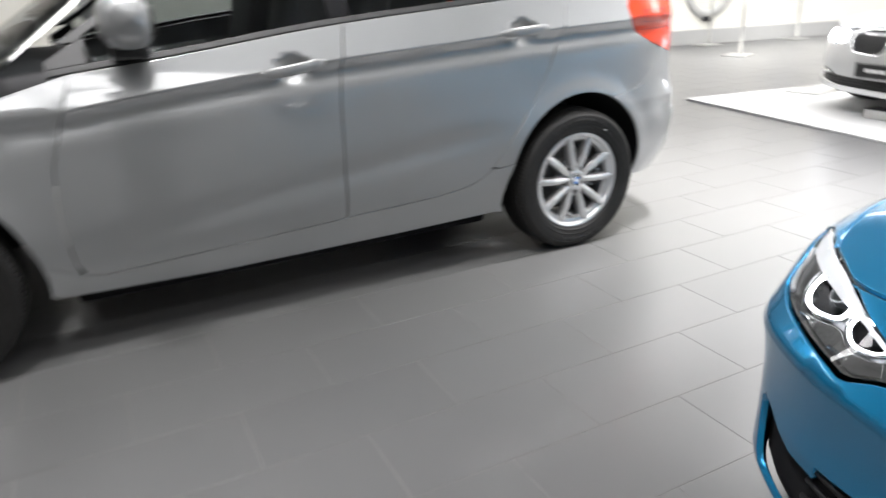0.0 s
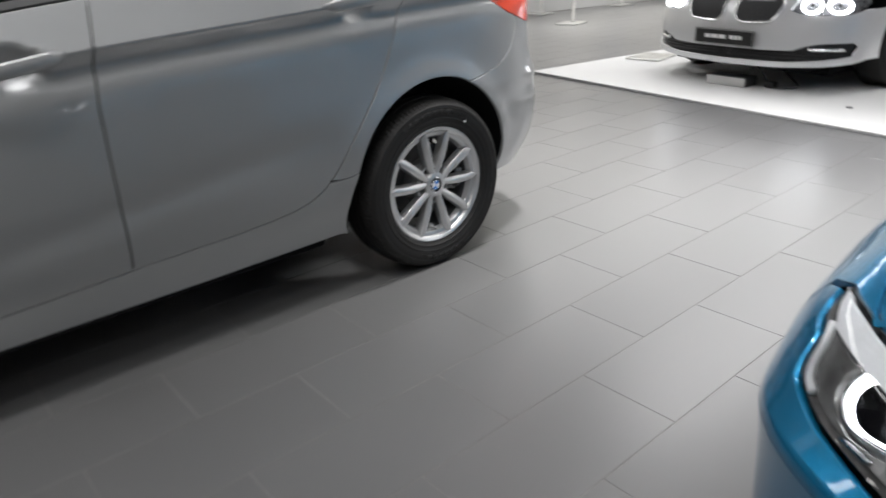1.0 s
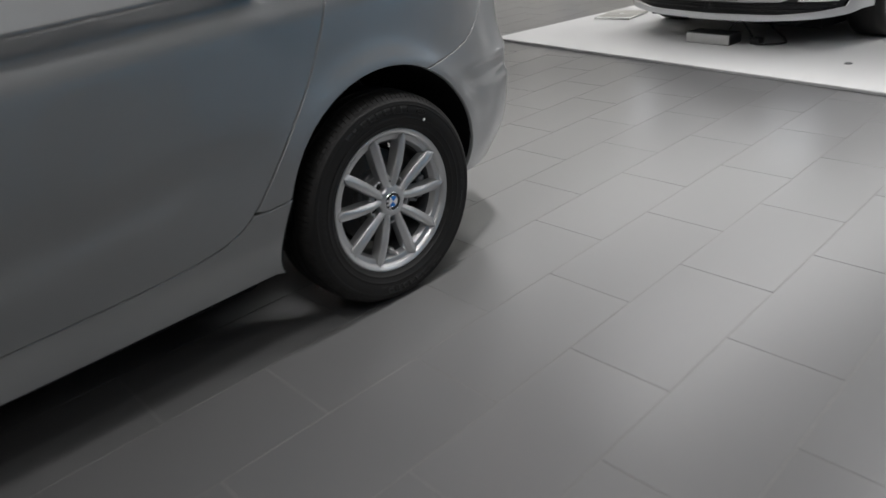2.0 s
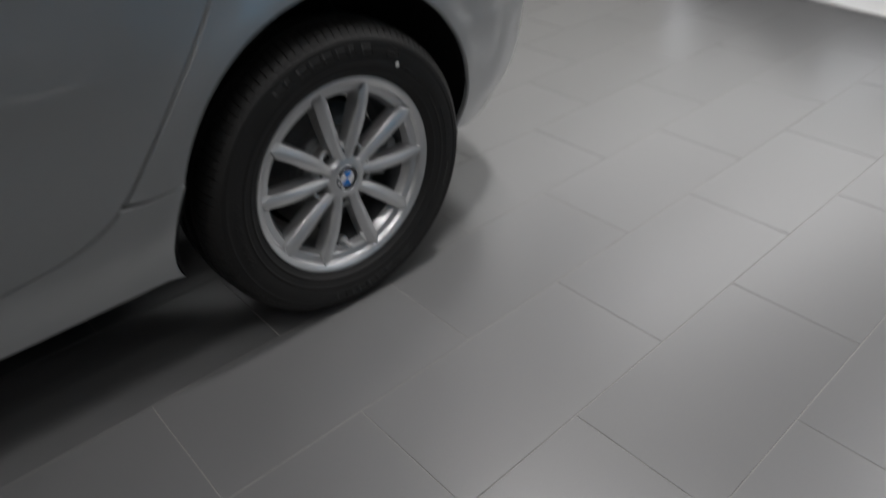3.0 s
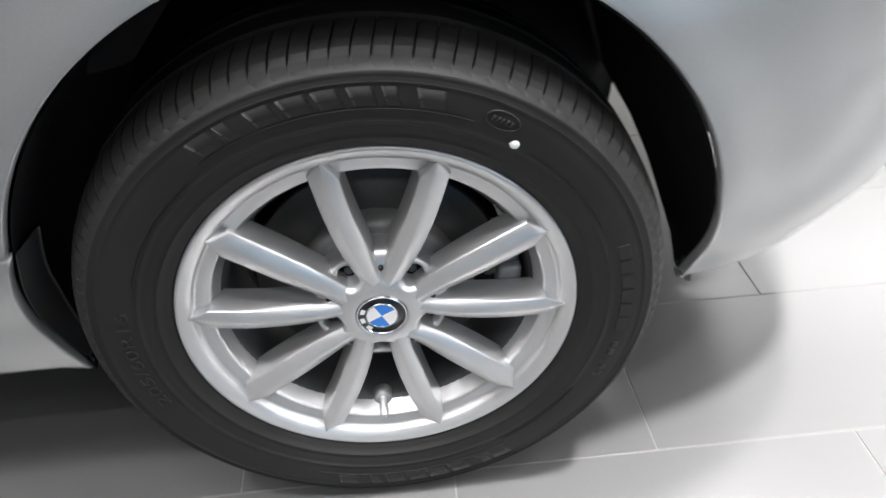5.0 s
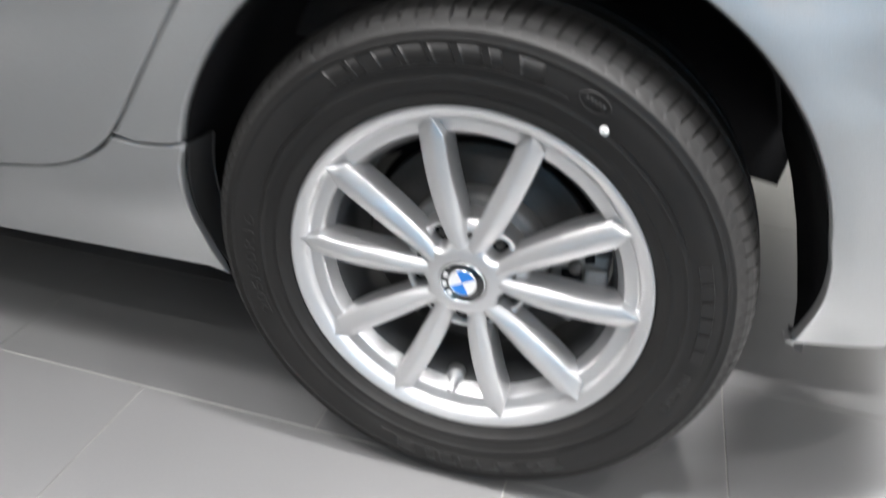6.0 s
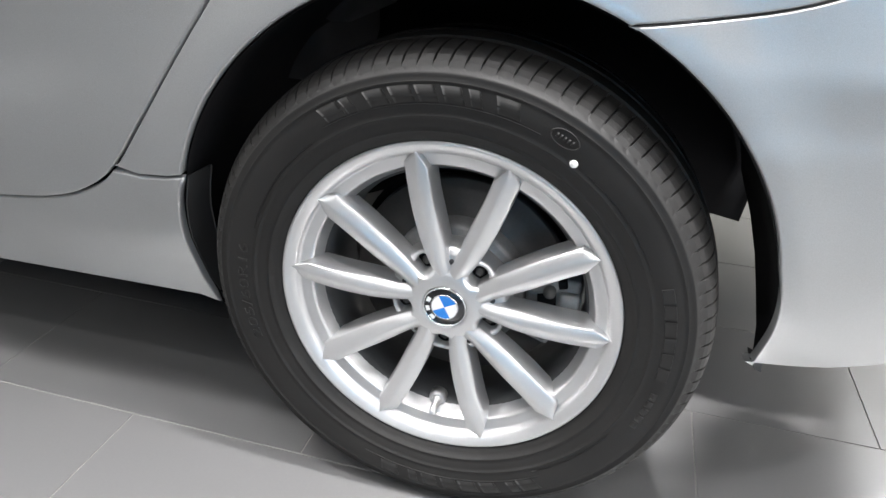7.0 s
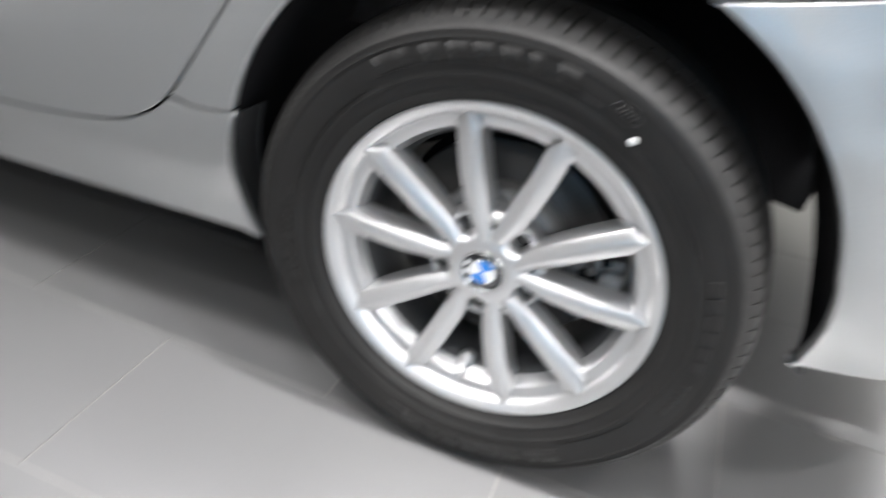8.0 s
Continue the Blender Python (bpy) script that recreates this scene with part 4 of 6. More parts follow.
def mirror(car, side):
    flip = (lambda v: v) if side < 0 else (lambda v: (v[0], 2 * CY - v[1], v[2]))
    vs, fs = [], []
    n, k = 10, 20
    for i in range(n + 1):
        q = i / n
        th = math.pi * q
        for j in range(k):
            a = 2 * math.pi * j / k
            c, s = math.cos(a), math.sin(a)
            sx = abs(math.sin(th)) ** 0.55
            u = math.copysign(abs(c) ** 0.75, c) * sx
            w = math.copysign(abs(s) ** 0.75, s) * sx
            x = -1.765 + 0.095 * u * (1.0 if u < 0 else 0.6)
            y = -0.130 - 0.115 * math.cos(th)
            z = 1.112 + 0.082 * w + 0.012 * math.cos(th)
            vs.append(flip((x, y, z)))
    for i in range(n):
        for j in range(k):
            l = (j + 1) % k
            fs.append((i * k + j, i * k + l, (i + 1) * k + l, (i + 1) * k + j))
    shell = part("door_mirror", (vs, fs), M_SILVER, car, "silver door mirror shell")
    glass = [flip((-1.705, -0.215, 1.06)), flip((-1.705, -0.05, 1.06)), flip((-1.705, -0.05, 1.15)), flip((-1.705, -0.215, 1.16))]
    part("mirror_glass", (glass, [(0, 1, 2, 3)]), M_CHROME, shell, smooth=False)
    foot = bmesh.new()
    a, b = sorted((flip((0, -0.09, 0))[1], flip((0, 0.035, 0))[1]))
    box(foot, -1.83, a, 1.00, -1.72, b, 1.05, bevel=0.012)
    part("mirror_foot", foot, M_TRIM, shell, "black mirror foot")


def roof_and_floor(car):
    def roof_z(x, y):
        return ramp(x, [(-1.75, 1.36), (-1.4, 1.475), (-1.0, 1.535), (-0.4, 1.555), (0.1, 1.52), (0.42, 1.45)]) - 0.055 * ((y - CY) / 0.62) ** 2 - 0.03 * ((y - CY) / 0.62) ** 6
    roof = fillet([(-1.55, CY - 0.60, 0.1), (0.42, CY - 0.56, 0.1), (0.42, CY + 0.56, 0.1), (-1.55, CY + 0.60, 0.1)], 0.05)
    skin_part("roof", roof, lambda u, v: (u, v, roof_z(u, v)), M_SILVER, car, res=0.08, out=1.0)
    screen = fillet([(-2.30, CY - 0.70, 0.05), (-1.56, CY - 0.60, 0.05), (-1.56, CY + 0.60, 0.05), (-2.30, CY + 0.70, 0.05)], 0.05)
    skin_part("windscreen", screen, lambda u, v: (u - 0.10 + 0.10 * ((v - CY) / 0.7) ** 2, v, 0.93 + (u + 2.30) / 0.74 * 0.49 - 0.05 * ((v - CY) / 0.62) ** 2), M_GLASS, car, res=0.08, thick=0.005)
    back = fillet([(0.43, CY - 0.54, 0.06), (0.66, CY - 0.62, 0.06), (0.66, CY + 0.62, 0.06), (0.43, CY + 0.54, 0.06)], 0.05)
    skin_part("rear_screen", back, lambda u, v: (u - 0.06 * ((v - CY) / 0.6) ** 2, v, 1.41 - (u - 0.43) / 0.23 * 0.30 - 0.04 * ((v - CY) / 0.6) ** 2), M_GLASS, car, res=0.08, thick=0.005)
    bonnet = fillet([(-3.20, CY - 0.42, 0.2), (-2.28, CY - 0.78, 0.05), (-2.28, CY + 0.78, 0.05), (-3.20, CY + 0.42, 0.2)], 0.05)
    skin_part("bonnet", bonnet, lambda u, v: (u, v, ramp(u, [(-3.25, 0.74), (-2.9, 0.87), (-2.28, 0.96)]) - 0.06 * ((v - CY) / 0.8) ** 2), M_SILVER, car, res=0.08)
    for cx, tag in ((0.01, "rear"), (WB, "front")):
        for side in (-1, 1):
            wheel_well(car, cx, side, tag == "rear")
    part("underbody", boxed(WB + 0.45, 0.15, 0.150, -0.40, 2 * CY - 0.15, 0.30, bevel=0.03), M_WELL, car, "black underbody")
    part("boot_floor", boxed(0.42, 0.30, 0.34, 0.74, 2 * CY - 0.30, 0.44, bevel=0.02), M_WELL, car)
    part("engine_tray", boxed(-3.2, 0.35, 0.23, WB - 0.40, 2 * CY - 0.35, 0.27, bevel=0.02), M_WELL, car)
    part("exhaust_box", boxed(0.40, 0.75, 0.27, 0.66, 1.15, 0.38, bevel=0.05), M_CAST, car)
    part("rear_axle_beam", tube([(0, 0.25, 0.29), (0, 2 * CY - 0.25, 0.29)], 0.04, 14), M_CAST, car)
    for i, (x0, y0) in enumerate(((-1.45, 0.25), (-1.45, 1.02), (-0.55, 0.25), (-0.55, 1.02))):
        seat = bmesh.new()
        box(seat, x0 - 0.25, y0, 0.50, x0 + 0.28, y0 + 0.48, 0.66, bevel=0.05)
        box(seat, x0 + 0.18, y0, 0.60, x0 + 0.32, y0 + 0.48, 1.20, bevel=0.05, m=Matrix.Translation((x0 + 0.25, 0, 0.6)) @ pose(0, 0, 0, 0, 14, 0) @ Matrix.Translation((-x0 - 0.25, 0, -0.6)))
        box(seat, x0 + 0.33, y0 + 0.12, 1.18, x0 + 0.42, y0 + 0.36, 1.36, bevel=0.03)
        part("seat", seat, M_SEAT, car)
    part("cabin_floor", boxed(-2.05, 0.2, 0.42, -0.45, 2 * CY - 0.2, 0.48), M_SEAT, car)
    part("dashboard", boxed(-2.2, 0.2, 0.70, -1.85, 2 * CY - 0.2, 0.96, bevel=0.06), M_SEAT, car)


def wheel_well(car, cx, side, rear):
    """A felt-like liner inside the arch; it narrows towards its rear lower end."""
    vs, fs, n = [], [], 56
    r = ARCH - 0.002
    for i in range(n + 1):
        a = -110 + 214 * i / n
        deep = 0.50
        if rear:
            deep = ramp(a, [(60, 0.50), (84, 0.50), (87, 0.36), (90, 0.24), (94, 0.17), (98, 0.095), (101, 0.04), (104, 0.01)])
        ca, sa = math.cos(radians(a)), math.sin(radians(a))
        r = arch_r(a) - 0.002
        lip = SILVER.at(SILVER.near(cx + r * sa), max(0.24, 0.345 + r * ca))[1]
        for y, rr in ((lip + 0.010, r), (lip + 0.035, r + 0.006), (lip + 0.035 + deep * 0.5, r + 0.012), (lip + 0.035 + deep, r + 0.004)):
            vs.append((cx + rr * sa, y if side < 0 else 2 * CY - y, 0.345 + rr * ca))
    for i in range(n):
        for q in range(3):
            fs.append((i * 4 + q, i * 4 + q + 1, i * 4 + q + 5, i * 4 + q + 4))
    part("wheel_arch_liner", (vs, fs), M_WELL, car, "black wheel arch liner")
    y0, y1 = sorted((0.51 if side < 0 else 2 * CY - 0.51, 0.54 if side < 0 else 2 * CY - 0.54))
    inner = [(v[0] + cx, v[1], v[2] + 0.345) for v in lathe([(0.0, y0), (r + 0.01, y0), (r + 0.01, y1), (0.0, y1)], 40, radians(-112), radians(100))[0]]
    part("inner_arch", (inner, lathe([(0.0, y0), (r + 0.01, y0), (r + 0.01, y1), (0.0, y1)], 40, radians(-112), radians(100))[1]), M_WELL, car)
    if rear:
        def flap_place(u, v):
            a = math.acos((v - 0.345) / 0.374)
            x = cx - arch_r(math.degrees(a)) * math.sin(a)
            y = SILVER.at(SILVER.near(x), v)[1] + 0.006 + u
            return (x + 0.004 + 0.10 * u, y if side < 0 else 2 * CY - y, v)
        flap = fillet([(0.0, 0.232, 0.004), (0.030, 0.232, 0.006), (0.052, 0.34, 0.01), (0.050, 0.452, 0.006), (0.0, 0.452, 0.004)], 0.02)
        skin_part("arch_edge", flap, flap_place, M_PLASTIC, car, "dark grey plastic edge inside the arch", res=0.02, thick=0.003, out=-1.0 if side < 0 else 1.0)


def liner_clip(car, side):
    """A small black hook at the liner's rear foot."""
    x, z = arch_line(0.01, 101.5, 101.5, 1)[0]
    y = SILVER.at(SILVER.near(x), z)[1]
    pts = [(-0.014, 0.006), (-0.003, 0.001), (0.001, 0.012), (0.004, -0.012), (-0.004, -0.010)]
    vs = [(x + a, (y + d if side < 0 else 2 * CY - y - d), z + b) for d in (0.004, 0.030) for a, b in pts]
    fs = [(0, 1, 2, 3, 4), (9, 8, 7, 6, 5)] + [(i, (i + 1) % 5, (i + 1) % 5 + 5, i + 5) for i in range(5)]
    part("liner_clip", (vs, fs), M_PLASTIC, car, "small black plastic hook", smooth=False)


silver = silver_car()
for flank in (-1, 1):
    liner_clip(silver, flank)
rear_left = detailed_wheel("wheel", pose(0, 0, HUB_Z))
tagged(rear_left, "silver ten-spoke alloy wheel with black tyre", "wheel")
others = [copy_thing(rear_left, pose(WB, 0, HUB_Z)), copy_thing(rear_left, pose(0, 2 * CY, HUB_Z, 0, 0, 180)), copy_thing(rear_left, pose(WB, 2 * CY, HUB_Z, 0, 0, 180))]
for w in (rear_left, *others):
    w.parent = silver


# ---------------------------------------------------------------- the two other cars
def sedan_inset(nose, flank, tail, wing=None):
    def inset(x, z, nx):
        side = ramp(z, flank)
        if wing and x < 1.24:
            w = min(1.0, max(0.0, (1.24 - x) / 0.3))
            side = side * (1 - w) + ramp(z - ramp(x, wing[1]), wing[0]) * w
        if nx < 0:
            w = min(1.0, -nx * 1.12)
            return side * (1 - w) + ramp(z, nose) * w
        w = min(1.0, nx * 1.12)
        return side * (1 - w) + ramp(z, tail) * w
    return inset


class Shell:
    """A saloon or coupe in its own frame: nose at x 0, middle at y 0, driving towards -x."""

    def __init__(self, plan, nose, flank, axles, arch, ztop, belt_z, roof_z, roof_x, material, wing=None):
        tail = [(0.2, 0.12), (0.3, 0.05), (0.45, 0.0), (0.6, 0.0), (0.7, 0.04), (0.95, 0.08), (1.05, 0.15), (1.4, 0.5)]
        self.sk = Skin(plan, 0.0, sedan_inset(nose, flank, tail, wing))
        self.sk.s -= self.sk.s[0]
        self.sk.last -= self.sk.first
        self.sk.first = 0.0
        self.axles, self.arch, self.ztop, self.belt_z, self.roof_z, self.roof_x, self.mat = axles, arch, ztop, belt_z, roof_z, roof_x, material
        half = int(np.argmax(-self.sk.p[:, 1] > max(-self.sk.p[:, 1]) - 0.012))
        self.hs, self.ss = -self.sk.p[:half, 1], self.sk.s[:half]

    def s_h(self, h):
        """Arc length at which the nose is h wide of the middle."""
        return float(np.interp(h, self.hs, self.ss))

    def surf(self, side, deep=0.0):
        def place(u, v):
            p = np.array(self.sk.at(u, v, side))
            if deep:
                a, b = np.array(self.sk.at(u - 0.02, v, side)), np.array(self.sk.at(u + 0.02, v, side))
                t = b - a
                n = np.array((t[1], -t[0], 0.0)) * (1 if side < 0 else -1)
                p = p - n / np.linalg.norm(n) * deep
            return tuple(p)
        return place

    def arc(self, cx, a0, a1, n=24):
        cz, r = self.arch
        return [(self.sk.near(cx + r * math.sin(radians(a0 + (a1 - a0) * i / n))), cz + r * math.cos(radians(a0 + (a1 - a0) * i / n))) for i in range(n + 1)]

    def body(self, car, wing_front, wing_nose=None):
        """Everything behind the nose: wings, doors, tail, roof and glass."""
        sk, near, (xf, xr), mat = self.sk, self.sk.near, self.axles, self.mat
        end = sk.last - 0.001
        xd0, xd1 = xf + 0.46, xr - 0.30
        for side in (-1, 1):
            surf, sg = self.surf(side), dict(out=1.0 if side < 0 else -1.0)
            wing = [(near(x), self.ztop(x)) for x in np.linspace(wing_front, xd0, 16)] + [(near(xd0), 0.30), (near(xf + 0.40), 0.24)] + self.arc(xf, 103, -75)
            wing += wing_nose or [(near(wing_front - 0.02), 0.52), (near(wing_front), 0.60)]
            skin_part("front_wing", strip(wing + wing[:1], 0.03)[:-1], surf, mat, car, res=0.03 if side > 0 else 0.05, **sg)
            door = [(near(xd0), self.ztop(xd0)), (near(xd1), self.belt_z), (near(xd1 + 0.05), 0.7), (near(xd1 - 0.14), 0.32), (near(xd0), 0.30)]
            d = skin_part("door", strip(door + door[:1], 0.05)[:-1], surf, mat, car, res=0.07, **sg)
            hx = xd1 - 0.25
            hp = [Vector(surf(near(hx + o), 0.80)) + Vector((0, 0.03 * side * math.sin((o + 0.1) / 0.2 * math.pi), 0)) for o in np.linspace(-0.1, 0.1, 9)]
            part("handle", tube(hp, 0.012), mat, d)
            rear = [(near(xd1), self.belt_z), (near(xr + 0.6), self.belt_z + 0.02), (end, self.belt_z), (end, 0.28), (near(xr + 0.42), 0.28)] + self.arc(xr, 101, -103) + [(near(xd1 - 0.14), 0.32), (near(xd1 + 0.05), 0.7)]
            skin_part("rear_side", strip(rear + rear[:1], 0.05)[:-1], surf, mat, car, res=0.07, **sg)
            sill = [(near(xf + 0.42), 0.235), (near(xd0), 0.295), (near(xd1 - 0.14), 0.315), (near(xr - self.arch[1] - 0.01), 0.27), (near(xr - self.arch[1]), 0.19), (near(xf + self.arch[1]), 0.18)]
            skin_part("side_sill", strip(sill + sill[:1], 0.05)[:-1], surf, mat, car, res=0.08, **sg)
            x0, x1 = self.roof_x
            win = [(near(x0 + 0.05), self.belt_z + 0.01), (near(x1 + 0.10), self.belt_z + 0.02), (near(x1 - 0.30), self.roof_z - 0.12), (near(x0 + 0.75), self.roof_z - 0.12)]
            skin_part("side_window", strip(win + win[:1], 0.06)[:-1], surf, M_GLASS, car, res=0.08, gap=0.0, edge=0.0005, thick=0.004, **sg)
            for cx in (xf, xr):
                r = self.arch[1] - 0.002
                vs, fs = [], []
                for i in range(41):
                    a = radians(-108 + 212 * i / 40)
                    lip = surf(near(cx + r * math.sin(a)), self.arch[0] + r * math.cos(a))[1]
                    for dy in (-0.012, -0.28):
                        vs.append((cx + r * math.sin(a), lip + dy * side, self.arch[0] + r * math.cos(a)))
                    if i:
                        fs.append((2 * i - 2, 2 * i - 1, 2 * i + 1, 2 * i))
                part("wheel_arch_liner", (vs, fs), M_WELL, car)
            lamp = [(near(xr + 0.62), 0.72), (end - 0.45, 0.70), (end - 0.45, 0.82), (near(xr + 0.62), 0.84)]
            skin_part("tail_lamp", strip(lamp + lamp[:1], 0.04)[:-1], self.surf(side, -0.004), M_REDLENS, car, res=0.08, **sg)
        hw = max(self.hs)
        x0, x1 = self.roof_x
        rz = lambda x, y: self.roof_z - 0.10 * ((x - (x0 + x1) / 2) / (x1 - x0) * 1.3) ** 2 - 0.07 * (y / 0.6) ** 2 - 0.03 * (y / 0.6) ** 6  # noqa: E731
        skin_part("roof", fillet([(x0 + 0.62, -0.60, 0.1), (x1 - 0.42, -0.56, 0.1), (x1 - 0.42, 0.56, 0.1), (x0 + 0.62, 0.60, 0.1)], 0.06), lambda u, v: (u, v, rz(u, v)), mat, car, res=0.09)
        zs = self.ztop(x0) + 0.06
        for side in (-1, 1):
            rail = [(x0 - 0.04, side * (hw - 0.17), zs - 0.03), (x0 + 0.62, side * 0.615, rz(x0 + 0.62, 0.60) - 0.005), ((x0 + x1) / 2, side * 0.61, rz((x0 + x1) / 2, 0.60)), (x1 - 0.42, side * 0.575, rz(x1 - 0.42, 0.56) - 0.005), (x1 + 0.16, side * 0.65, self.belt_z + 0.03)]
            part("roof_rail", tube(smoothed(rail, 8), 0.034, 12), mat, car, "painted roof pillar")
        skin_part("windscreen", fillet([(x0 - 0.05, -hw + 0.16, 0.08), (x0 + 0.62, -0.60, 0.05), (x0 + 0.62, 0.60, 0.05), (x0 - 0.05, hw - 0.16, 0.08)], 0.06),
                  lambda u, v: (u + 0.12 * (v / 0.7) ** 2 - 0.08, v, zs + (u - x0 + 0.05) / 0.67 * (rz(x0 + 0.62, 0) - zs - 0.012) - 0.05 * (v / 0.6) ** 2), M_GLASS, car, res=0.09, thick=0.005)
        skin_part("rear_screen", fillet([(x1 - 0.42, -0.55, 0.05), (x1 + 0.12, -0.60, 0.05), (x1 + 0.12, 0.60, 0.05), (x1 - 0.42, 0.55, 0.05)], 0.06),
                  lambda u, v: (u, v, rz(x1 - 0.42, v) - (u - x1 + 0.42) / 0.54 * (self.roof_z - self.belt_z - 0.14)), M_GLASS, car, res=0.09, thick=0.005)
        xb = float(np.interp(end, sk.s, sk.p[:, 0]))
        skin_part("boot_lid", fillet([(x1 + 0.12, -0.64, 0.05), (xb - 0.12, -0.60, 0.15), (xb - 0.12, 0.60, 0.15), (x1 + 0.12, 0.64, 0.05)], 0.06), lambda u, v: (u, v, self.belt_z + 0.05 - 0.05 * (v / 0.6) ** 2), mat, car, res=0.09)
        # unseen sheet added behind the bumper, only to darken the floor beneath
        part("shade_sheet", boxed(xf - 0.68, -hw + 0.34, 0.185, xf - 0.10, hw - 0.34, 0.205, bevel=0.006), M_WELL, car, "unseen black sheet added to deepen the shade below")
        part("underbody", boxed(xf - 0.42, -hw + 0.30, 0.12, xr + 0.6, hw - 0.36, 0.28, bevel=0.02), M_WELL, car)
        part("cabin_floor", boxed(x0, -hw + 0.2, 0.40, x1, hw - 0.2, 0.46), M_SEAT, car)
        for y in (-0.62, 0.12):
            seat = boxed(x0 + 0.9, y, 0.45, x0 + 1.4, y + 0.5, 0.62, bevel=0.05)
            box(seat, x0 + 1.32, y, 0.55, x0 + 1.48, y + 0.5, 1.15, bevel=0.05)
            part("seat", seat, M_SEAT, car)

    def bonnet(self, car, front_line, x_back, height):
        """The bonnet's outline follows the shut line on both sides."""
        line = [self.sk.at(s, z, -1) for s, z in front_line] + [self.sk.at(self.sk.near(x), self.ztop(x), -1) for x in np.linspace(float(np.interp(front_line[-1][0], self.sk.s, self.sk.p[:, 0])) + 0.04, x_back, 22)]
        left = [(p[0], p[1]) for p in line]
        right = [(x, -y) for x, y in left[::-1] if y < -0.001]
        xs = np.maximum.accumulate(np.array([p[0] for p in line]) + np.arange(len(line)) * 1e-6)
        hs, zs = np.array([abs(p[1]) for p in line]), np.array([p[2] for p in line])

        def place(u, v):
            half, edge = max(0.02, float(np.interp(u, xs, hs))), float(np.interp(u, xs, zs))
            return (u, v, height(u, min(1.0, abs(v) / half), edge))

        skin_part("bonnet", strip(left + right + left[:1], 0.03)[:-1], place, self.mat, car, res=0.035, gap=0.0032)


def plain_wheel(name, m, radius, rim, spokes, width=0.22, pair=0.0):
    w = empty(name, m)
    part("tyre", lathe([(rim - 0.004, 0.01), (rim + 0.004, -0.004), (rim + (radius - rim) * 0.5, -0.018), (radius - 0.022, -0.012), (radius - 0.006, 0.006), (radius, 0.03), (radius, width - 0.03), (radius - 0.02, width), (rim, width - 0.02)], 72), M_RUBBER, w)
    part("rim", lathe([(rim - 0.03, width - 0.03), (rim - 0.045, 0.05), (rim - 0.025, 0.016), (rim - 0.012, 0.006), (rim - 0.004, -0.002), (rim + 0.002, 0.0), (rim, 0.02)], 72), M_ALLOY, w)
    for i in range(spokes):
        a = radians(360 / spokes * i + (pair if i % 2 else -pair))
        sp = bmesh.new()
        box(sp, -0.0065, 0.004, 0.03, 0.0065, 0.03, rim - 0.012, bevel=0.003, m=pose(0, 0, 0, 0, math.degrees(a), 0))
        part("spoke", sp, M_ALLOY, w)
    part("hub_cap", lathe([(0, 0.0), (0.028, 0.001), (0.034, 0.006), (0.05, 0.014), (0.052, 0.04)], 32), M_ALLOY, w)
    part("brake_disc", lathe([(0.07, 0.075), (rim - 0.06, 0.075), (rim - 0.06, 0.10)], 48), M_STEEL, w)
    return w


def add_wheels(car, base, radius, rim, spokes, axles, hw, pair=0.0):
    first = plain_wheel("wheel", base @ pose(axles[0], -hw, radius - 0.004), radius, rim, spokes, pair=pair)
    tagged(first, "silver multi-spoke alloy wheel with black tyre", "wheel")
    rest = [copy_thing(first, base @ pose(axles[1], -hw, radius - 0.004)), copy_thing(first, base @ pose(axles[0], hw, radius - 0.004, 0, 0, 180)), copy_thing(first, base @ pose(axles[1], hw, radius - 0.004, 0, 0, 180))]
    inv = car.matrix_world.inverted()
    for w in (first, *rest):
        w.parent = car
        w.matrix_parent_inverse = inv


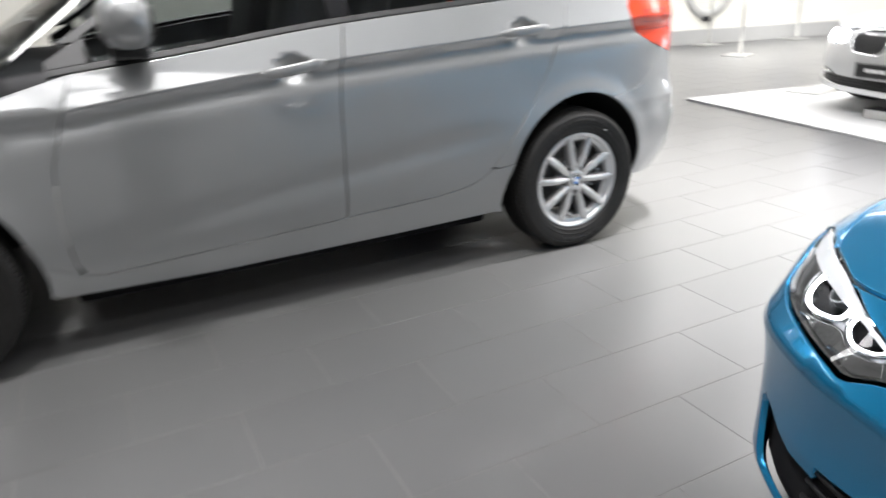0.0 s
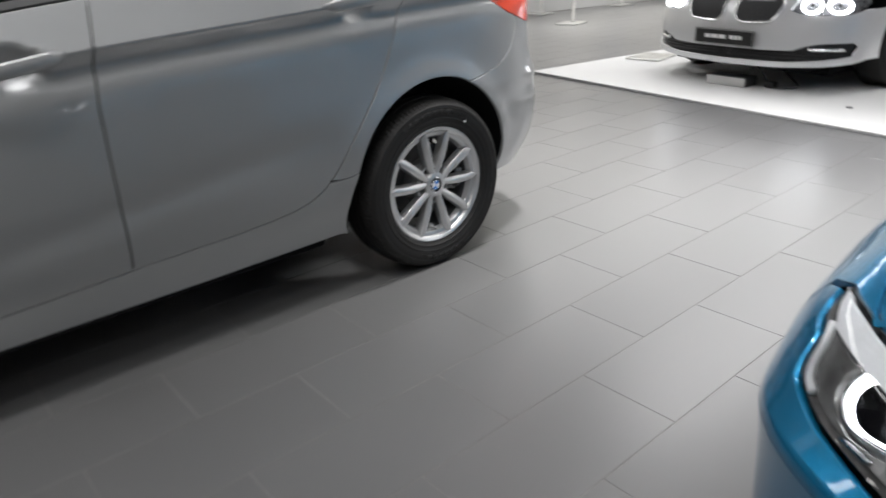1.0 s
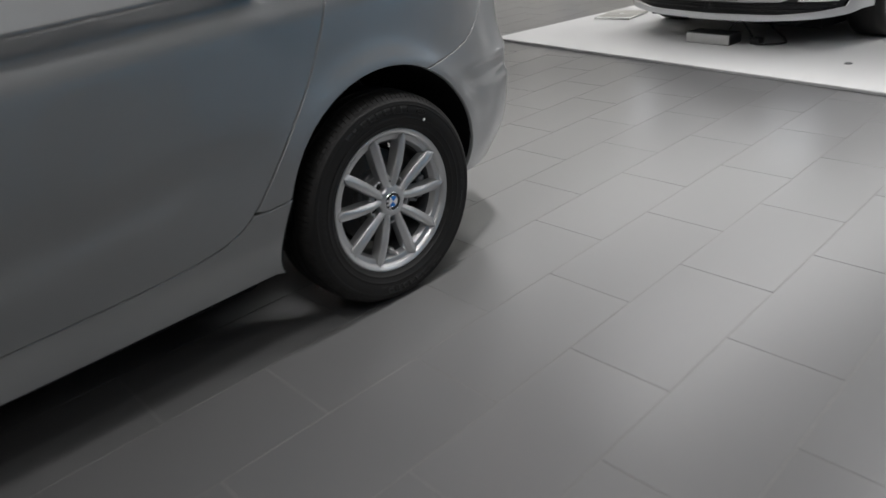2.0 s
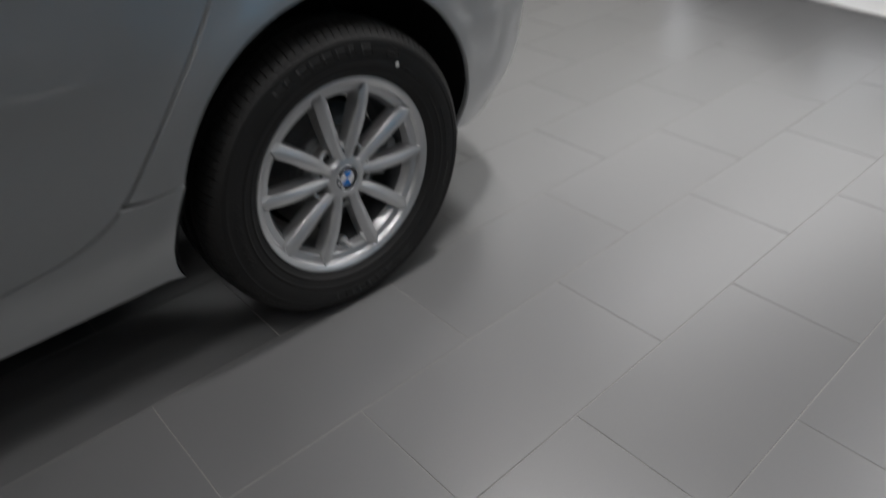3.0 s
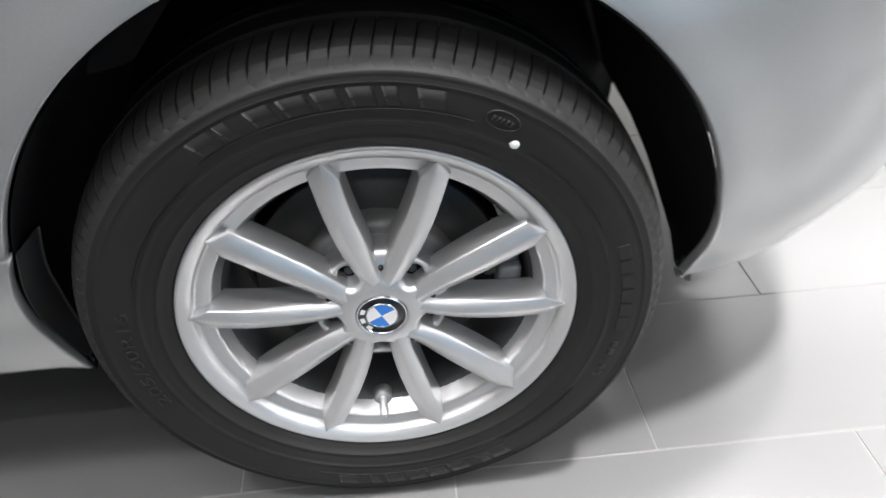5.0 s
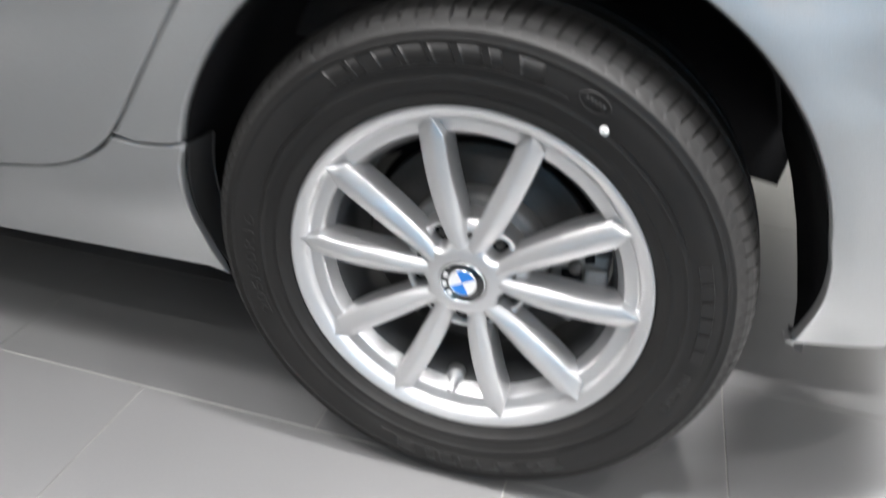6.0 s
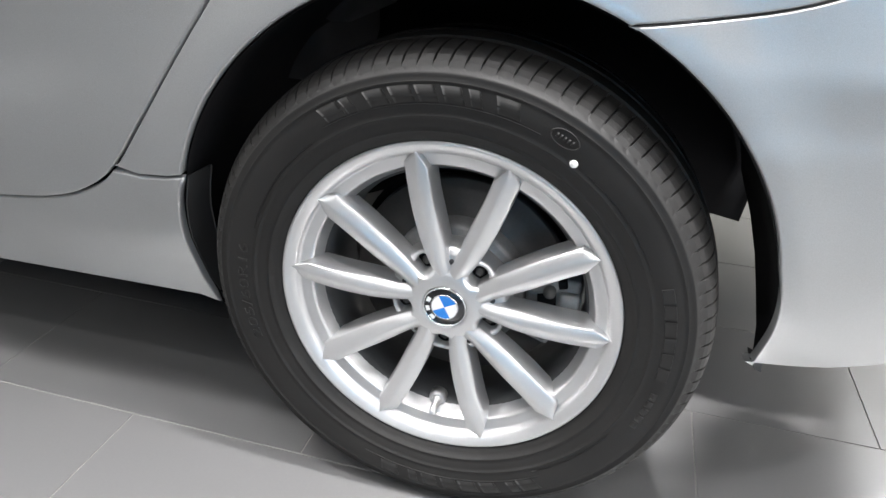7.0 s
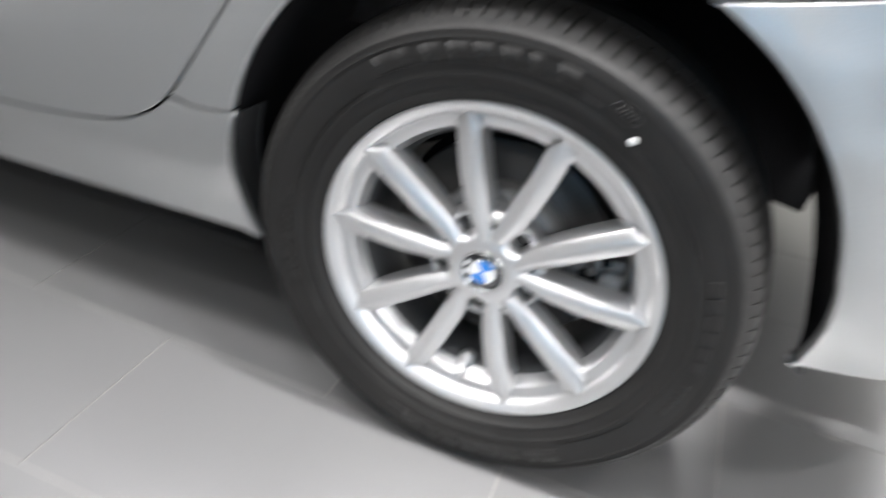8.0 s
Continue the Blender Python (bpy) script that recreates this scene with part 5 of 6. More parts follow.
# ---- blue coupe
def blue_car():
    base = pose(-1.00, -2.408, 0)
    car = empty("blue_car", base)
    tagged(car, "bright blue coupe with lit ring headlamps on the tiles", "car", "showroom cars")
    plan = [(0, 0), (0.008, -0.18), (0.03, -0.36), (0.085, -0.57), (0.155, -0.71), (0.235, -0.805), (0.34, -0.862), (0.50, -0.884), (0.80, -0.89), (1.8, -0.89), (3.3, -0.885), (3.9, -0.85), (4.22, -0.72), (4.38, -0.4), (4.42, 0)]
    nose = [(0.12, 0.08), (0.18, 0.03), (0.23, 0.008), (0.31, 0.016), (0.40, 0.020), (0.46, 0.014), (0.51, 0.004), (0.524, 0.0), (0.530, 0.003), (0.545, 0.015), (0.56, 0.028), (0.60, 0.056), (0.65, 0.088), (0.69, 0.130), (0.74, 0.20), (0.80, 0.32)]
    flank = [(0.16, 0.07), (0.25, 0.03), (0.35, 0.010), (0.5, 0.0), (0.62, 0.0), (0.68, 0.004), (0.72, 0.018), (0.76, 0.046), (0.80, 0.09), (0.88, 0.11), (0.95, 0.13), (1.3, 0.33)]
    lift = [(0.3, 0.0), (0.5, 0.018), (0.8, 0.042), (1.24, 0.072)]
    wing = ([(0.25, 0.03), (0.35, 0.010), (0.5, 0.0), (0.56, 0.006), (0.60, 0.016), (0.65, 0.038), (0.68, 0.062), (0.70, 0.088), (0.715, 0.118), (0.727, 0.150), (0.737, 0.185), (0.747, 0.22), (0.76, 0.27)], lift)
    ztop = lambda x: ramp(x, [(0.2, 0.682), (0.235, 0.687), (0.30, 0.706), (0.37, 0.722), (0.54, 0.733), (0.8, 0.753), (1.0, 0.780), (1.24, 0.815), (1.8, 0.87)])  # noqa: E731
    sh = Shell(plan, nose, flank, (0.78, 3.47), (0.33, 0.345), ztop, 0.88, 1.40, (1.45, 3.55), M_BLUE, wing)
    h, near = sh.s_h, sh.sk.near
    front_line = [(h(v), z) for v, z in ((0.0, 0.690), (0.18, 0.689), (0.36, 0.685), (0.50, 0.680), (0.60, 0.674), (0.645, 0.670), (0.691, 0.669), (0.74, 0.678), (0.80, 0.686))]
    brow_top = [(h(v), z) for v, z in ((0.45, 0.598), (0.48, 0.609), (0.542, 0.626), (0.588, 0.639), (0.643, 0.655), (0.691, 0.667), (0.735, 0.675), (0.798, 0.683), (0.838, 0.688), (0.868, 0.692))]
    sh.body(car, 0.238, [(near(0.455), 0.52), (near(0.43), 0.60), (near(0.405), 0.680)] + [(a, b + 0.003) for a, b in brow_top[:-4:-1]])

    def height(x, q, edge):
        rise = max(edge, ramp(x, [(0.13, 0.694), (0.20, 0.720), (0.30, 0.750), (0.45, 0.785), (0.8, 0.835), (1.45, 0.895)]))
        return rise - (rise - edge) * (0.5 * q * q + 0.5 * q ** 4) + 0.005 * math.exp(-((q - 0.62) / 0.07) ** 2)

    sh.bonnet(car, front_line, 1.42, height)
    for side in (-1, 1):
        sg = dict(out=1.0 if side < 0 else -1.0)
        surf = sh.surf(side)
        res = 0.022 if side > 0 else 0.06
        lamp_low = [(0.858, 0.660), (0.842, 0.645), (0.836, 0.613), (0.828, 0.594), (0.80, 0.585), (0.762, 0.576), (0.707, 0.570), (0.658, 0.565), (0.60, 0.560), (0.56, 0.555), (0.54, 0.558), (0.503, 0.574), (0.455, 0.588)]
        s_lamp = [(h(a), b) for a, b in lamp_low] + brow_top
        # bumper with its long lower opening
        opening = [(0.0, 0.365), (0.45, 0.365), (0.60, 0.350), (0.68, 0.345), (0.73, 0.362), (0.762, 0.372), (0.778, 0.355), (0.770, 0.30), (0.735, 0.225), (0.66, 0.205), (0.45, 0.195), (0.0, 0.195)]
        outer = [(a, b - 0.003) for a, b in front_line[:6]] + [(h(0.68), 0.667)] + [(a, b + 0.003) for a, b in brow_top[4::-1]] + [(h(a), b - 0.004) for a, b in lamp_low[::-1]] \
            + [(brow_top[-1][0] + 0.006, 0.686), (near(0.40), 0.676), (near(0.426), 0.60), (near(0.45), 0.52)] + sh.arc(sh.axles[0], -72, -108, 10) + [(near(0.43), 0.185), (h(0.80), 0.165), (h(0.45), 0.155), (h(0.0), 0.155)]
        outline = outer + [(h(a), b) for a, b in opening[::-1]]
        skin_part("front_bumper", strip(outline + outline[:1], 0.02)[:-1], surf, M_BLUE, car, res=res, **sg)
        back = [(h(a), b) for a, b in ((0.0, 0.40), (0.55, 0.40), (0.70, 0.41), (0.86, 0.43), (0.872, 0.40), (0.872, 0.20), (0.80, 0.18), (0.45, 0.17), (0.0, 0.17))]
        skin_part("intake_mesh", strip(back + back[:1], 0.03)[:-1], sh.surf(side, 0.032), M_WELL, car, "black lower intake", res=0.04, gap=0.0, **sg)
        blade = [(h(0.58), 0.352), (h(0.67), 0.347), (h(0.72), 0.360), (h(0.755), 0.366), (h(0.752), 0.342), (h(0.71), 0.325), (h(0.66), 0.314), (h(0.58), 0.318)]
        skin_part("intake_blade", strip(blade + blade[:1], 0.02)[:-1], sh.surf(side, 0.012), M_BLUE, car, "blue blade across the intake", res=0.03, thick=0.015, **sg)
        for b in (0.23, 0.265, 0.30, 0.33):
            slat = [Vector(sh.surf(side, 0.022)(h(a), b)) for a in np.linspace(0.02, 0.60, 14)]
            part("intake_slat", tube(slat, 0.006, 6), M_TRIM, car)
        # kidney grille
        kid = fillet([(h(0.03), 0.60, 0.03), (h(0.25), 0.60, 0.05), (h(0.29), 0.49, 0.05), (h(0.24), 0.42, 0.05), (h(0.05), 0.43, 0.05), (h(0.02), 0.52, 0.04)], 0.02)
        g = skin_part("grille", kid, sh.surf(side, -0.004), M_GLOSSBLACK, car, "black kidney-shaped grille", res=0.05, **sg)
        part("grille_surround", closed_tube([sh.surf(side, -0.006)(u, v) for u, v in kid], 0.007), M_CHROME, g)
        # headlamp: housing, rings, projectors, brow, lens
        lamp_o = strip(s_lamp + s_lamp[:1], 0.02)[:-1]
        lamp = skin_part("headlamp", lamp_o, sh.surf(side, 0.062), M_LAMPBACK, car, "headlamp with two glowing white rings", res=0.03, gap=-0.004, **sg)
        wall_v, wall_f, k = [], [], len(lamp_o)
        for u, v in lamp_o:
            wall_v += [sh.surf(side, 0.006)(u, v), sh.surf(side, 0.064)(u, v)]
        for i in range(k):
            j = (i + 1) % k
            wall_f.append((2 * i, 2 * i + 1, 2 * j + 1, 2 * j))
        part("lamp_wall", (wall_v, wall_f), M_BEZEL, lamp)
        rings = ([(0.755, 0.648), (0.768, 0.630), (0.765, 0.610), (0.750, 0.596), (0.729, 0.590), (0.695, 0.593), (0.648, 0.605), (0.634, 0.620), (0.634, 0.634), (0.665, 0.646), (0.71, 0.651)],
                 [(0.617, 0.632), (0.625, 0.618), (0.619, 0.604), (0.597, 0.592), (0.573, 0.589), (0.537, 0.595), (0.515, 0.607), (0.511, 0.622), (0.55, 0.630), (0.585, 0.636)])
        for ring in rings:
            loop = [sh.surf(side, 0.012)(h(a), b) for a, b in smoothed(ring, 5, True)]
            ca, cb = np.mean([q[0] for q in ring]), np.mean([q[1] for q in ring])
            flat_v, flat_f = [], []
            m = len(loop)
            mid = sh.surf(side, 0.012)(h(ca), cb)
            for q in loop:
                flat_v += [q, tuple(np.array(mid) + (np.array(q) - np.array(mid)) * 0.79), tuple(np.array(mid) + (np.array(q) - np.array(mid)) * 0.75 + (np.array(sh.surf(side, 0.055)(h(ca), cb)) - np.array(mid)))]
            for i in range(m):
                j = (i + 1) % m
                flat_f += [(3 * i, 3 * i + 1, 3 * j + 1, 3 * j)]
            part("light_ring", (flat_v, flat_f), M_RINGLIGHT, lamp, "glowing white ring")
            part("ring_edge", closed_tube(loop, 0.004), M_CHROME, lamp)
            cup_f = [(3 * i + 1, 3 * i + 2, 3 * ((i + 1) % m) + 2, 3 * ((i + 1) % m) + 1) for i in range(m)]
            part("bowl", (flat_v, cup_f), M_GLOSSBLACK, lamp)
            c1, c2 = Vector(sh.surf(side, 0.036)(h(ca), cb)), Vector(sh.surf(side, 0.006)(h(ca), cb))
            axis = (c2 - c1).normalized()
            turn = Vector((0, -1, 0)).rotation_difference(axis).to_matrix().to_4x4()
            ball = lathe([(0.0, -0.020), (0.010, -0.0185), (0.018, -0.014), (0.0235, -0.006), (0.025, 0.004), (0.027, 0.006), (0.027, 0.02)], 28)
            part("projector", ([Matrix.Translation(c1) @ turn @ Vector(v) for v in ball[0]], ball[1]), M_PROJECTOR, lamp, "dark projector lens")
            part("projector_rim", ([Matrix.Translation(c1) @ turn @ Vector(v) for v in lathe([(0.027, 0.0), (0.0285, -0.003), (0.032, -0.002), (0.033, 0.01)], 28)[0]], lathe([(0.027, 0.0), (0.0285, -0.003), (0.032, -0.002), (0.033, 0.01)], 28)[1]), M_CHROME, lamp)
        brow = [(a, b - 0.003) for a, b in brow_top] + [(h(a), b) for a, b in ((0.860, 0.675), (0.838, 0.657), (0.781, 0.649), (0.723, 0.642), (0.682, 0.637), (0.641, 0.633), (0.589, 0.626), (0.54, 0.614), (0.49, 0.602))]
        skin_part("brow", strip(brow + brow[:1], 0.02)[:-1], sh.surf(side, 0.004), M_BROW, lamp, "pale glossy brow over the rings", res=0.03, thick=0.012, **sg)
        low = [(h(a), b) for a, b in [(0.836, 0.655), (0.852, 0.664), (0.840, 0.646)] + [(q[0] - 0.003, q[1] + 0.003) for q in lamp_low[2:12]] + [(0.516, 0.597), (0.537, 0.590), (0.573, 0.584), (0.597, 0.586), (0.622, 0.598), (0.646, 0.599), (0.695, 0.587), (0.729, 0.584), (0.752, 0.590), (0.775, 0.608), (0.780, 0.630), (0.775, 0.645)]]
        skin_part("lamp_bezel", strip(low + low[:1], 0.015)[:-1], sh.surf(side, 0.010), M_BEZEL, lamp, "satin grey bezel", res=0.02, thick=0.02, **sg)
        drl = [Vector(sh.surf(side, 0.008)(h(a), b)) for a, b in smoothed([(0.845, 0.658), (0.832, 0.638), (0.826, 0.614), (0.816, 0.598), (0.798, 0.590)], 5)]
        part("side_reflector", tube(drl, 0.006, 8), M_BROW, lamp, "pale side reflector strip")
        for a0, a1, b0 in ((0.73, 0.69, 0.579), (0.62, 0.58, 0.571)):
            part("indicator", tube([Vector(sh.surf(side, 0.008)(h(q), b0)) for q in np.linspace(a0, a1, 5)], 0.004, 6), M_CHROME, lamp)
        skin_part("lens", lamp_o, sh.surf(side, 0.001), M_LENS, lamp, "clear lens", res=0.03, gap=0.001, thick=0.003, **sg)
    add_wheels(car, base, 0.32, 0.225, 10, sh.axles, 0.875)
    return car


M_LAMPBACK = worn("lamp_housing", (0.16, 0.16, 0.165), 0.3, 0.6, coarse=20, fine=120, amount=0.2)
M_PROJECTOR = principled("projector_glass", (0.05, 0.055, 0.06), 0.04, 0.3, 1.0)[0]
M_BROW = worn("brow_white", (0.78, 0.79, 0.80), 0.16, coarse=25, fine=200, amount=0.06)
M_BEZEL = worn("satin_bezel", (0.24, 0.24, 0.235), 0.22, 0.7, coarse=14, fine=120, amount=0.3)
blue = blue_car()

# ---- pale saloon on its white platform
HEIGHT = 0.02
PLATE = pose(3.66, 0.885, 0, 0, 0, -8)
platform = part("platform", boxed(-0.55, -2.15, 0.003, 6.2, 1.62, HEIGHT, bevel=0.003), M_PLATFORM, smooth=False)
platform.matrix_world = PLATE
tagged(platform, "low white laminate platform under the pale saloon", "platform")
part("edge_strip", boxed(-0.556, -2.15, 0.002, -0.551, 1.62, HEIGHT - 0.004), M_GREYEDGE, platform, "grey edge strip", smooth=False)


def pale_car():
    base = PLATE @ pose(0, 0, HEIGHT - 0.035)
    car = empty("pale_car", base)
    tagged(car, "pale silver saloon with lit headlamps on a white platform", "car", "showroom cars")
    plan = [(0, 0), (0.006, -0.20), (0.03, -0.40), (0.085, -0.60), (0.17, -0.755), (0.29, -0.86), (0.45, -0.91), (0.86, -0.930), (1.9, -0.934), (3.7, -0.93), (4.4, -0.89), (4.72, -0.75), (4.9, -0.4), (4.94, 0)]
    nose = [(0.10, 0.11), (0.15, 0.055), (0.20, 0.012), (0.26, 0.0), (0.36, 0.010), (0.46, 0.012), (0.54, 0.022), (0.62, 0.045), (0.68, 0.080), (0.73, 0.14), (0.78, 0.24), (0.85, 0.45)]
    flank = [(0.14, 0.07), (0.22, 0.03), (0.35, 0.010), (0.5, 0.0), (0.66, 0.0), (0.74, 0.012), (0.80, 0.040), (0.86, 0.070), (0.92, 0.085), (1.0, 0.11), (1.4, 0.33)]
    ztop = lambda x: ramp(x, [(0.2, 0.70), (0.36, 0.735), (0.55, 0.775), (0.86, 0.81), (1.3, 0.855), (1.8, 0.89)])  # noqa: E731
    sh = Shell(plan, nose, flank, (0.86, 3.83), (0.39, 0.36), ztop, 0.90, 1.45, (1.6, 4.1), M_WHITE_CAR)
    h = sh.s_h
    front_line = [(h(v), z) for v, z in ((0.0, 0.728), (0.22, 0.728), (0.42, 0.725), (0.60, 0.715), (0.74, 0.712), (0.84, 0.722))]
    sh.body(car, 0.52)

    def height(x, q, edge):
        rise = max(edge, ramp(x, [(0.10, 0.732), (0.2, 0.765), (0.4, 0.815), (0.8, 0.875), (1.6, 0.955)]))
        return rise - (rise - edge) * (0.5 * q * q + 0.5 * q ** 4) + 0.009 * math.exp(-((q - 0.5) / 0.06) ** 2)

    sh.bonnet(car, front_line, 1.58, height)
    for side in (-1, 1):
        sg = dict(out=1.0 if side < 0 else -1.0)
        surf = sh.surf(side)
        fog = [(0.0, 0.335), (0.30, 0.335), (0.52, 0.340), (0.60, 0.372), (0.70, 0.392), (0.85, 0.398), (0.868, 0.370), (0.850, 0.308), (0.72, 0.284), (0.50, 0.262), (0.0, 0.256)]
        lamp = [(0.47, 0.615), (0.56, 0.588), (0.70, 0.585), (0.82, 0.592), (0.875, 0.620), (0.895, 0.665), (0.88, 0.705), (0.80, 0.704), (0.66, 0.700), (0.52, 0.690)]
        outer = [(h(0.0), 0.725)] + [(s, z - 0.003) for s, z in front_line[1:3]] + [(h(0.46), 0.70)] + [(h(a), b) for a, b in ((0.515, 0.692), (0.465, 0.615), (0.56, 0.585), (0.70, 0.582), (0.82, 0.589), (0.88, 0.618))] \
            + [(sh.sk.near(0.50), 0.62), (sh.sk.near(0.50), 0.50)] + sh.arc(sh.axles[0], -66, -108, 10) + [(h(0.90), 0.278), (h(0.86), 0.256), (h(0.72), 0.236), (h(0.4), 0.216), (h(0.0), 0.210)] + [(h(a), b) for a, b in fog[::-1]]
        skin_part("front_bumper", strip(outer + outer[:1], 0.025)[:-1], surf, M_WHITE_CAR, car, res=0.035, **sg)
        back = [(h(a), b) for a, b in fog]
        skin_part("intake_mesh", strip(back + back[:1], 0.04)[:-1], sh.surf(side, 0.045), M_PLASTIC, car, "black lower intake", res=0.06, gap=-0.012, **sg)
        for b in (0.285, 0.305, 0.322):
            part("intake_slat", tube([Vector(sh.surf(side, 0.03)(h(a), b)) for a in np.linspace(0.02, 0.82, 18)], 0.006, 6), M_TRIM, car)
        fl = [Vector(sh.surf(side, 0.015)(h(a), 0.352)) for a in np.linspace(0.62, 0.82, 8)]
        part("fog_lamp", tube(fl, 0.013, 10), M_CHROME, car, "clear fog lamp strip")
        kid = fillet([(h(0.045), 0.715, 0.03), (h(0.33), 0.712, 0.05), (h(0.43), 0.665, 0.06), (h(0.36), 0.535, 0.05), (h(0.12), 0.520, 0.05), (h(0.055), 0.55, 0.04)], 0.02)
        g = skin_part("grille", kid, sh.surf(side, -0.003), M_PLASTIC, car, "black kidney-shaped grille", res=0.05, **sg)
        part("grille_surround", closed_tube([sh.surf(side, -0.006)(u, v) for u, v in kid], 0.010), M_CHROME, g)
        for a in np.linspace(0.09, 0.37, 9):
            part("grille_bar", tube([Vector(sh.surf(side, -0.006)(h(a), b)) for b in np.linspace(0.555, 0.695, 6)], 0.003, 6), M_PLASTIC, g)
        lo = [(h(a), b) for a, b in lamp]
        lamp_ob = skin_part("headlamp", strip(lo + lo[:1], 0.03)[:-1], sh.surf(side, 0.03), M_LAMPBACK, car, "headlamp with two glowing white rings", res=0.05, gap=-0.004, **sg)
        for ca in (0.60, 0.765):
            ring = [(ca + 0.062 * math.cos(q) * (1.0 if math.cos(q) < 0 else 0.95), 0.643 + 0.046 * math.sin(q)) for q in np.linspace(0, 2 * math.pi, 20, endpoint=False)]
            part("light_ring", closed_tube([sh.surf(side, 0.012)(h(a), b) for a, b in ring], 0.010), M_RINGLIGHT, lamp_ob, "glowing white ring")
            c = Vector(sh.surf(side, 0.02)(h(ca), 0.643))
            ball = bmesh.new()
            bmesh.ops.create_uvsphere(ball, u_segments=16, v_segments=10, radius=0.022, matrix=Matrix.Translation(c))
            part("projector", ball, M_PROJECTOR, lamp_ob)
        skin_part("lens", strip(lo + lo[:1], 0.03)[:-1], sh.surf(side, 0.0), M_LENS, lamp_ob, "clear lens", res=0.06, thick=0.003, **sg)
    plate = part("plate_holder", boxed(-0.020, -0.262, 0.350, -0.008, 0.262, 0.468, bevel=0.004), M_PLATE, car, "black display plate with pale lettering bars", smooth=False)
    part("plate_rim", merge(*[tube([(-0.021, y0, z0), (-0.021, y1, z1)], 0.003, 6) for y0, z0, y1, z1 in ((-0.255, 0.357, 0.255, 0.357), (-0.255, 0.461, 0.255, 0.461), (-0.255, 0.357, -0.255, 0.461), (0.255, 0.357, 0.255, 0.461))]), M_GREYEDGE, plate)
    for y0, y1 in ((0.165, 0.115), (0.105, 0.050), (0.040, -0.020), (-0.055, -0.090), (-0.098, -0.130), (-0.138, -0.160)):
        part("letter_bar", boxed(-0.0225, min(y0, y1), 0.397, -0.0195, max(y0, y1), 0.425), M_PLATE_BAR, plate, smooth=False)
    add_wheels(car, PLATE @ pose(0, 0, HEIGHT), 0.338, 0.245, 20, sh.axles, 0.915, pair=3.0)
    return car


pale = pale_car()


# ---------------------------------------------------------------- small things round the platform
def charger():
    ob = empty("power_supply", PLATE @ pose(0.10, -0.02, HEIGHT, 0, 0, 4))
    part("case", boxed(-0.06, -0.17, 0, 0.10, 0.17, 0.075, bevel=0.006), M_TRIM, ob)
    # the plate's grey is darkened to stand in for shade under the nose
    part("front_plate", boxed(-0.066, -0.165, 0.004, -0.061, 0.165, 0.07, bevel=0.002), M_SKIRT, ob, "metal front plate, its grey darkened for shade")
    return tagged(ob, "black battery charger box under the saloon's nose", "charger")


charger()
cable = part("cable", tube(smoothed([(0.46, -0.05, HEIGHT + 0.07), (0.42, -0.16, HEIGHT + 0.14), (0.44, -0.24, HEIGHT + 0.05), (0.36, -0.32, HEIGHT + 0.008), (0.46, -0.46, HEIGHT + 0.008), (0.60, -0.40, HEIGHT + 0.008), (0.7, -0.2, HEIGHT + 0.10), (0.8, 0.0, HEIGHT + 0.30)], 8), 0.007, 8), M_TRIM)
cable.matrix_world = PLATE @ pose(-0.2, 0, 0)
tagged(cable, "thin black power cable looping to the saloon", "cable")
plug = part("plug", boxed(0.36, -0.345, HEIGHT, 0.44, -0.275, HEIGHT + 0.045, bevel=0.012), M_TRIM)
plug.matrix_world = PLATE @ pose(-0.2, 0, 0)
tagged(plug, "black plug lying on the white platform", "plug")
stud = part("floor_stud", lathe([(0, 0.0), (0.018, 0.0), (0.022, 0.004), (0.022, 0.007)], 20), M_CAST)
stud.matrix_world = PLATE @ pose(-0.05, -1.06, HEIGHT + 0.0065, -90)
tagged(stud, "small grey metal stud on the platform", "stud")


def info_stand(m, tall=1.15):
    ob = empty("info_stand", m)
    part("base_plate", boxed(-0.20, -0.17, 0, 0.20, 0.17, 0.018, bevel=0.005), M_STAND, ob, "flat bright metal foot")
    part("pole", tube([(0.06, 0, 0.018), (0.06, 0, tall)], 0.022, 18), M_STAND, ob)
    panel_m = pose(0.06, 0, tall, 0, -62, 0)
    part("sign_board", boxed(-0.15, -0.11, -0.006, 0.15, 0.11, 0.006, bevel=0.004, m=panel_m), M_WHITEWALL, ob, "white board on top")
    return tagged(ob, "slim metal information stand with a flat foot", "stand", "information stands")


def floor_plate(m):
    """A low bevelled metal foot with a recessed socket, lying on the platform."""
    ob = empty("floor_plate", m)
    part("base_plate", boxed(-0.20, -0.17, 0, 0.20, 0.17, 0.018, bevel=0.005), M_STAND, ob, "flat bright metal foot")
    part("socket", ([(v[0], v[2], -v[1] + 0.018) for v in lathe([(0.0, -0.001), (0.016, -0.001), (0.018, -0.003), (0.024, -0.003), (0.026, 0.001)], 24)[0]], lathe([(0.0, -0.001), (0.016, -0.001), (0.018, -0.003), (0.024, -0.003), (0.026, 0.001)], 24)[1]), M_STAND, ob)
    return tagged(ob, "flat pale metal plate lying on the white platform", "floor plate")


floor_plate(PLATE @ pose(0.72, 1.34, HEIGHT, 0, 0, 15))
stand = info_stand(pose(6.70, 4.88, 0, 0, 0, 20))
copy_thing(stand, pose(7.55, 6.28, 0, 0, 0, 0))
copy_thing(stand, pose(9.3, 5.95, 0, 0, 0, 0))


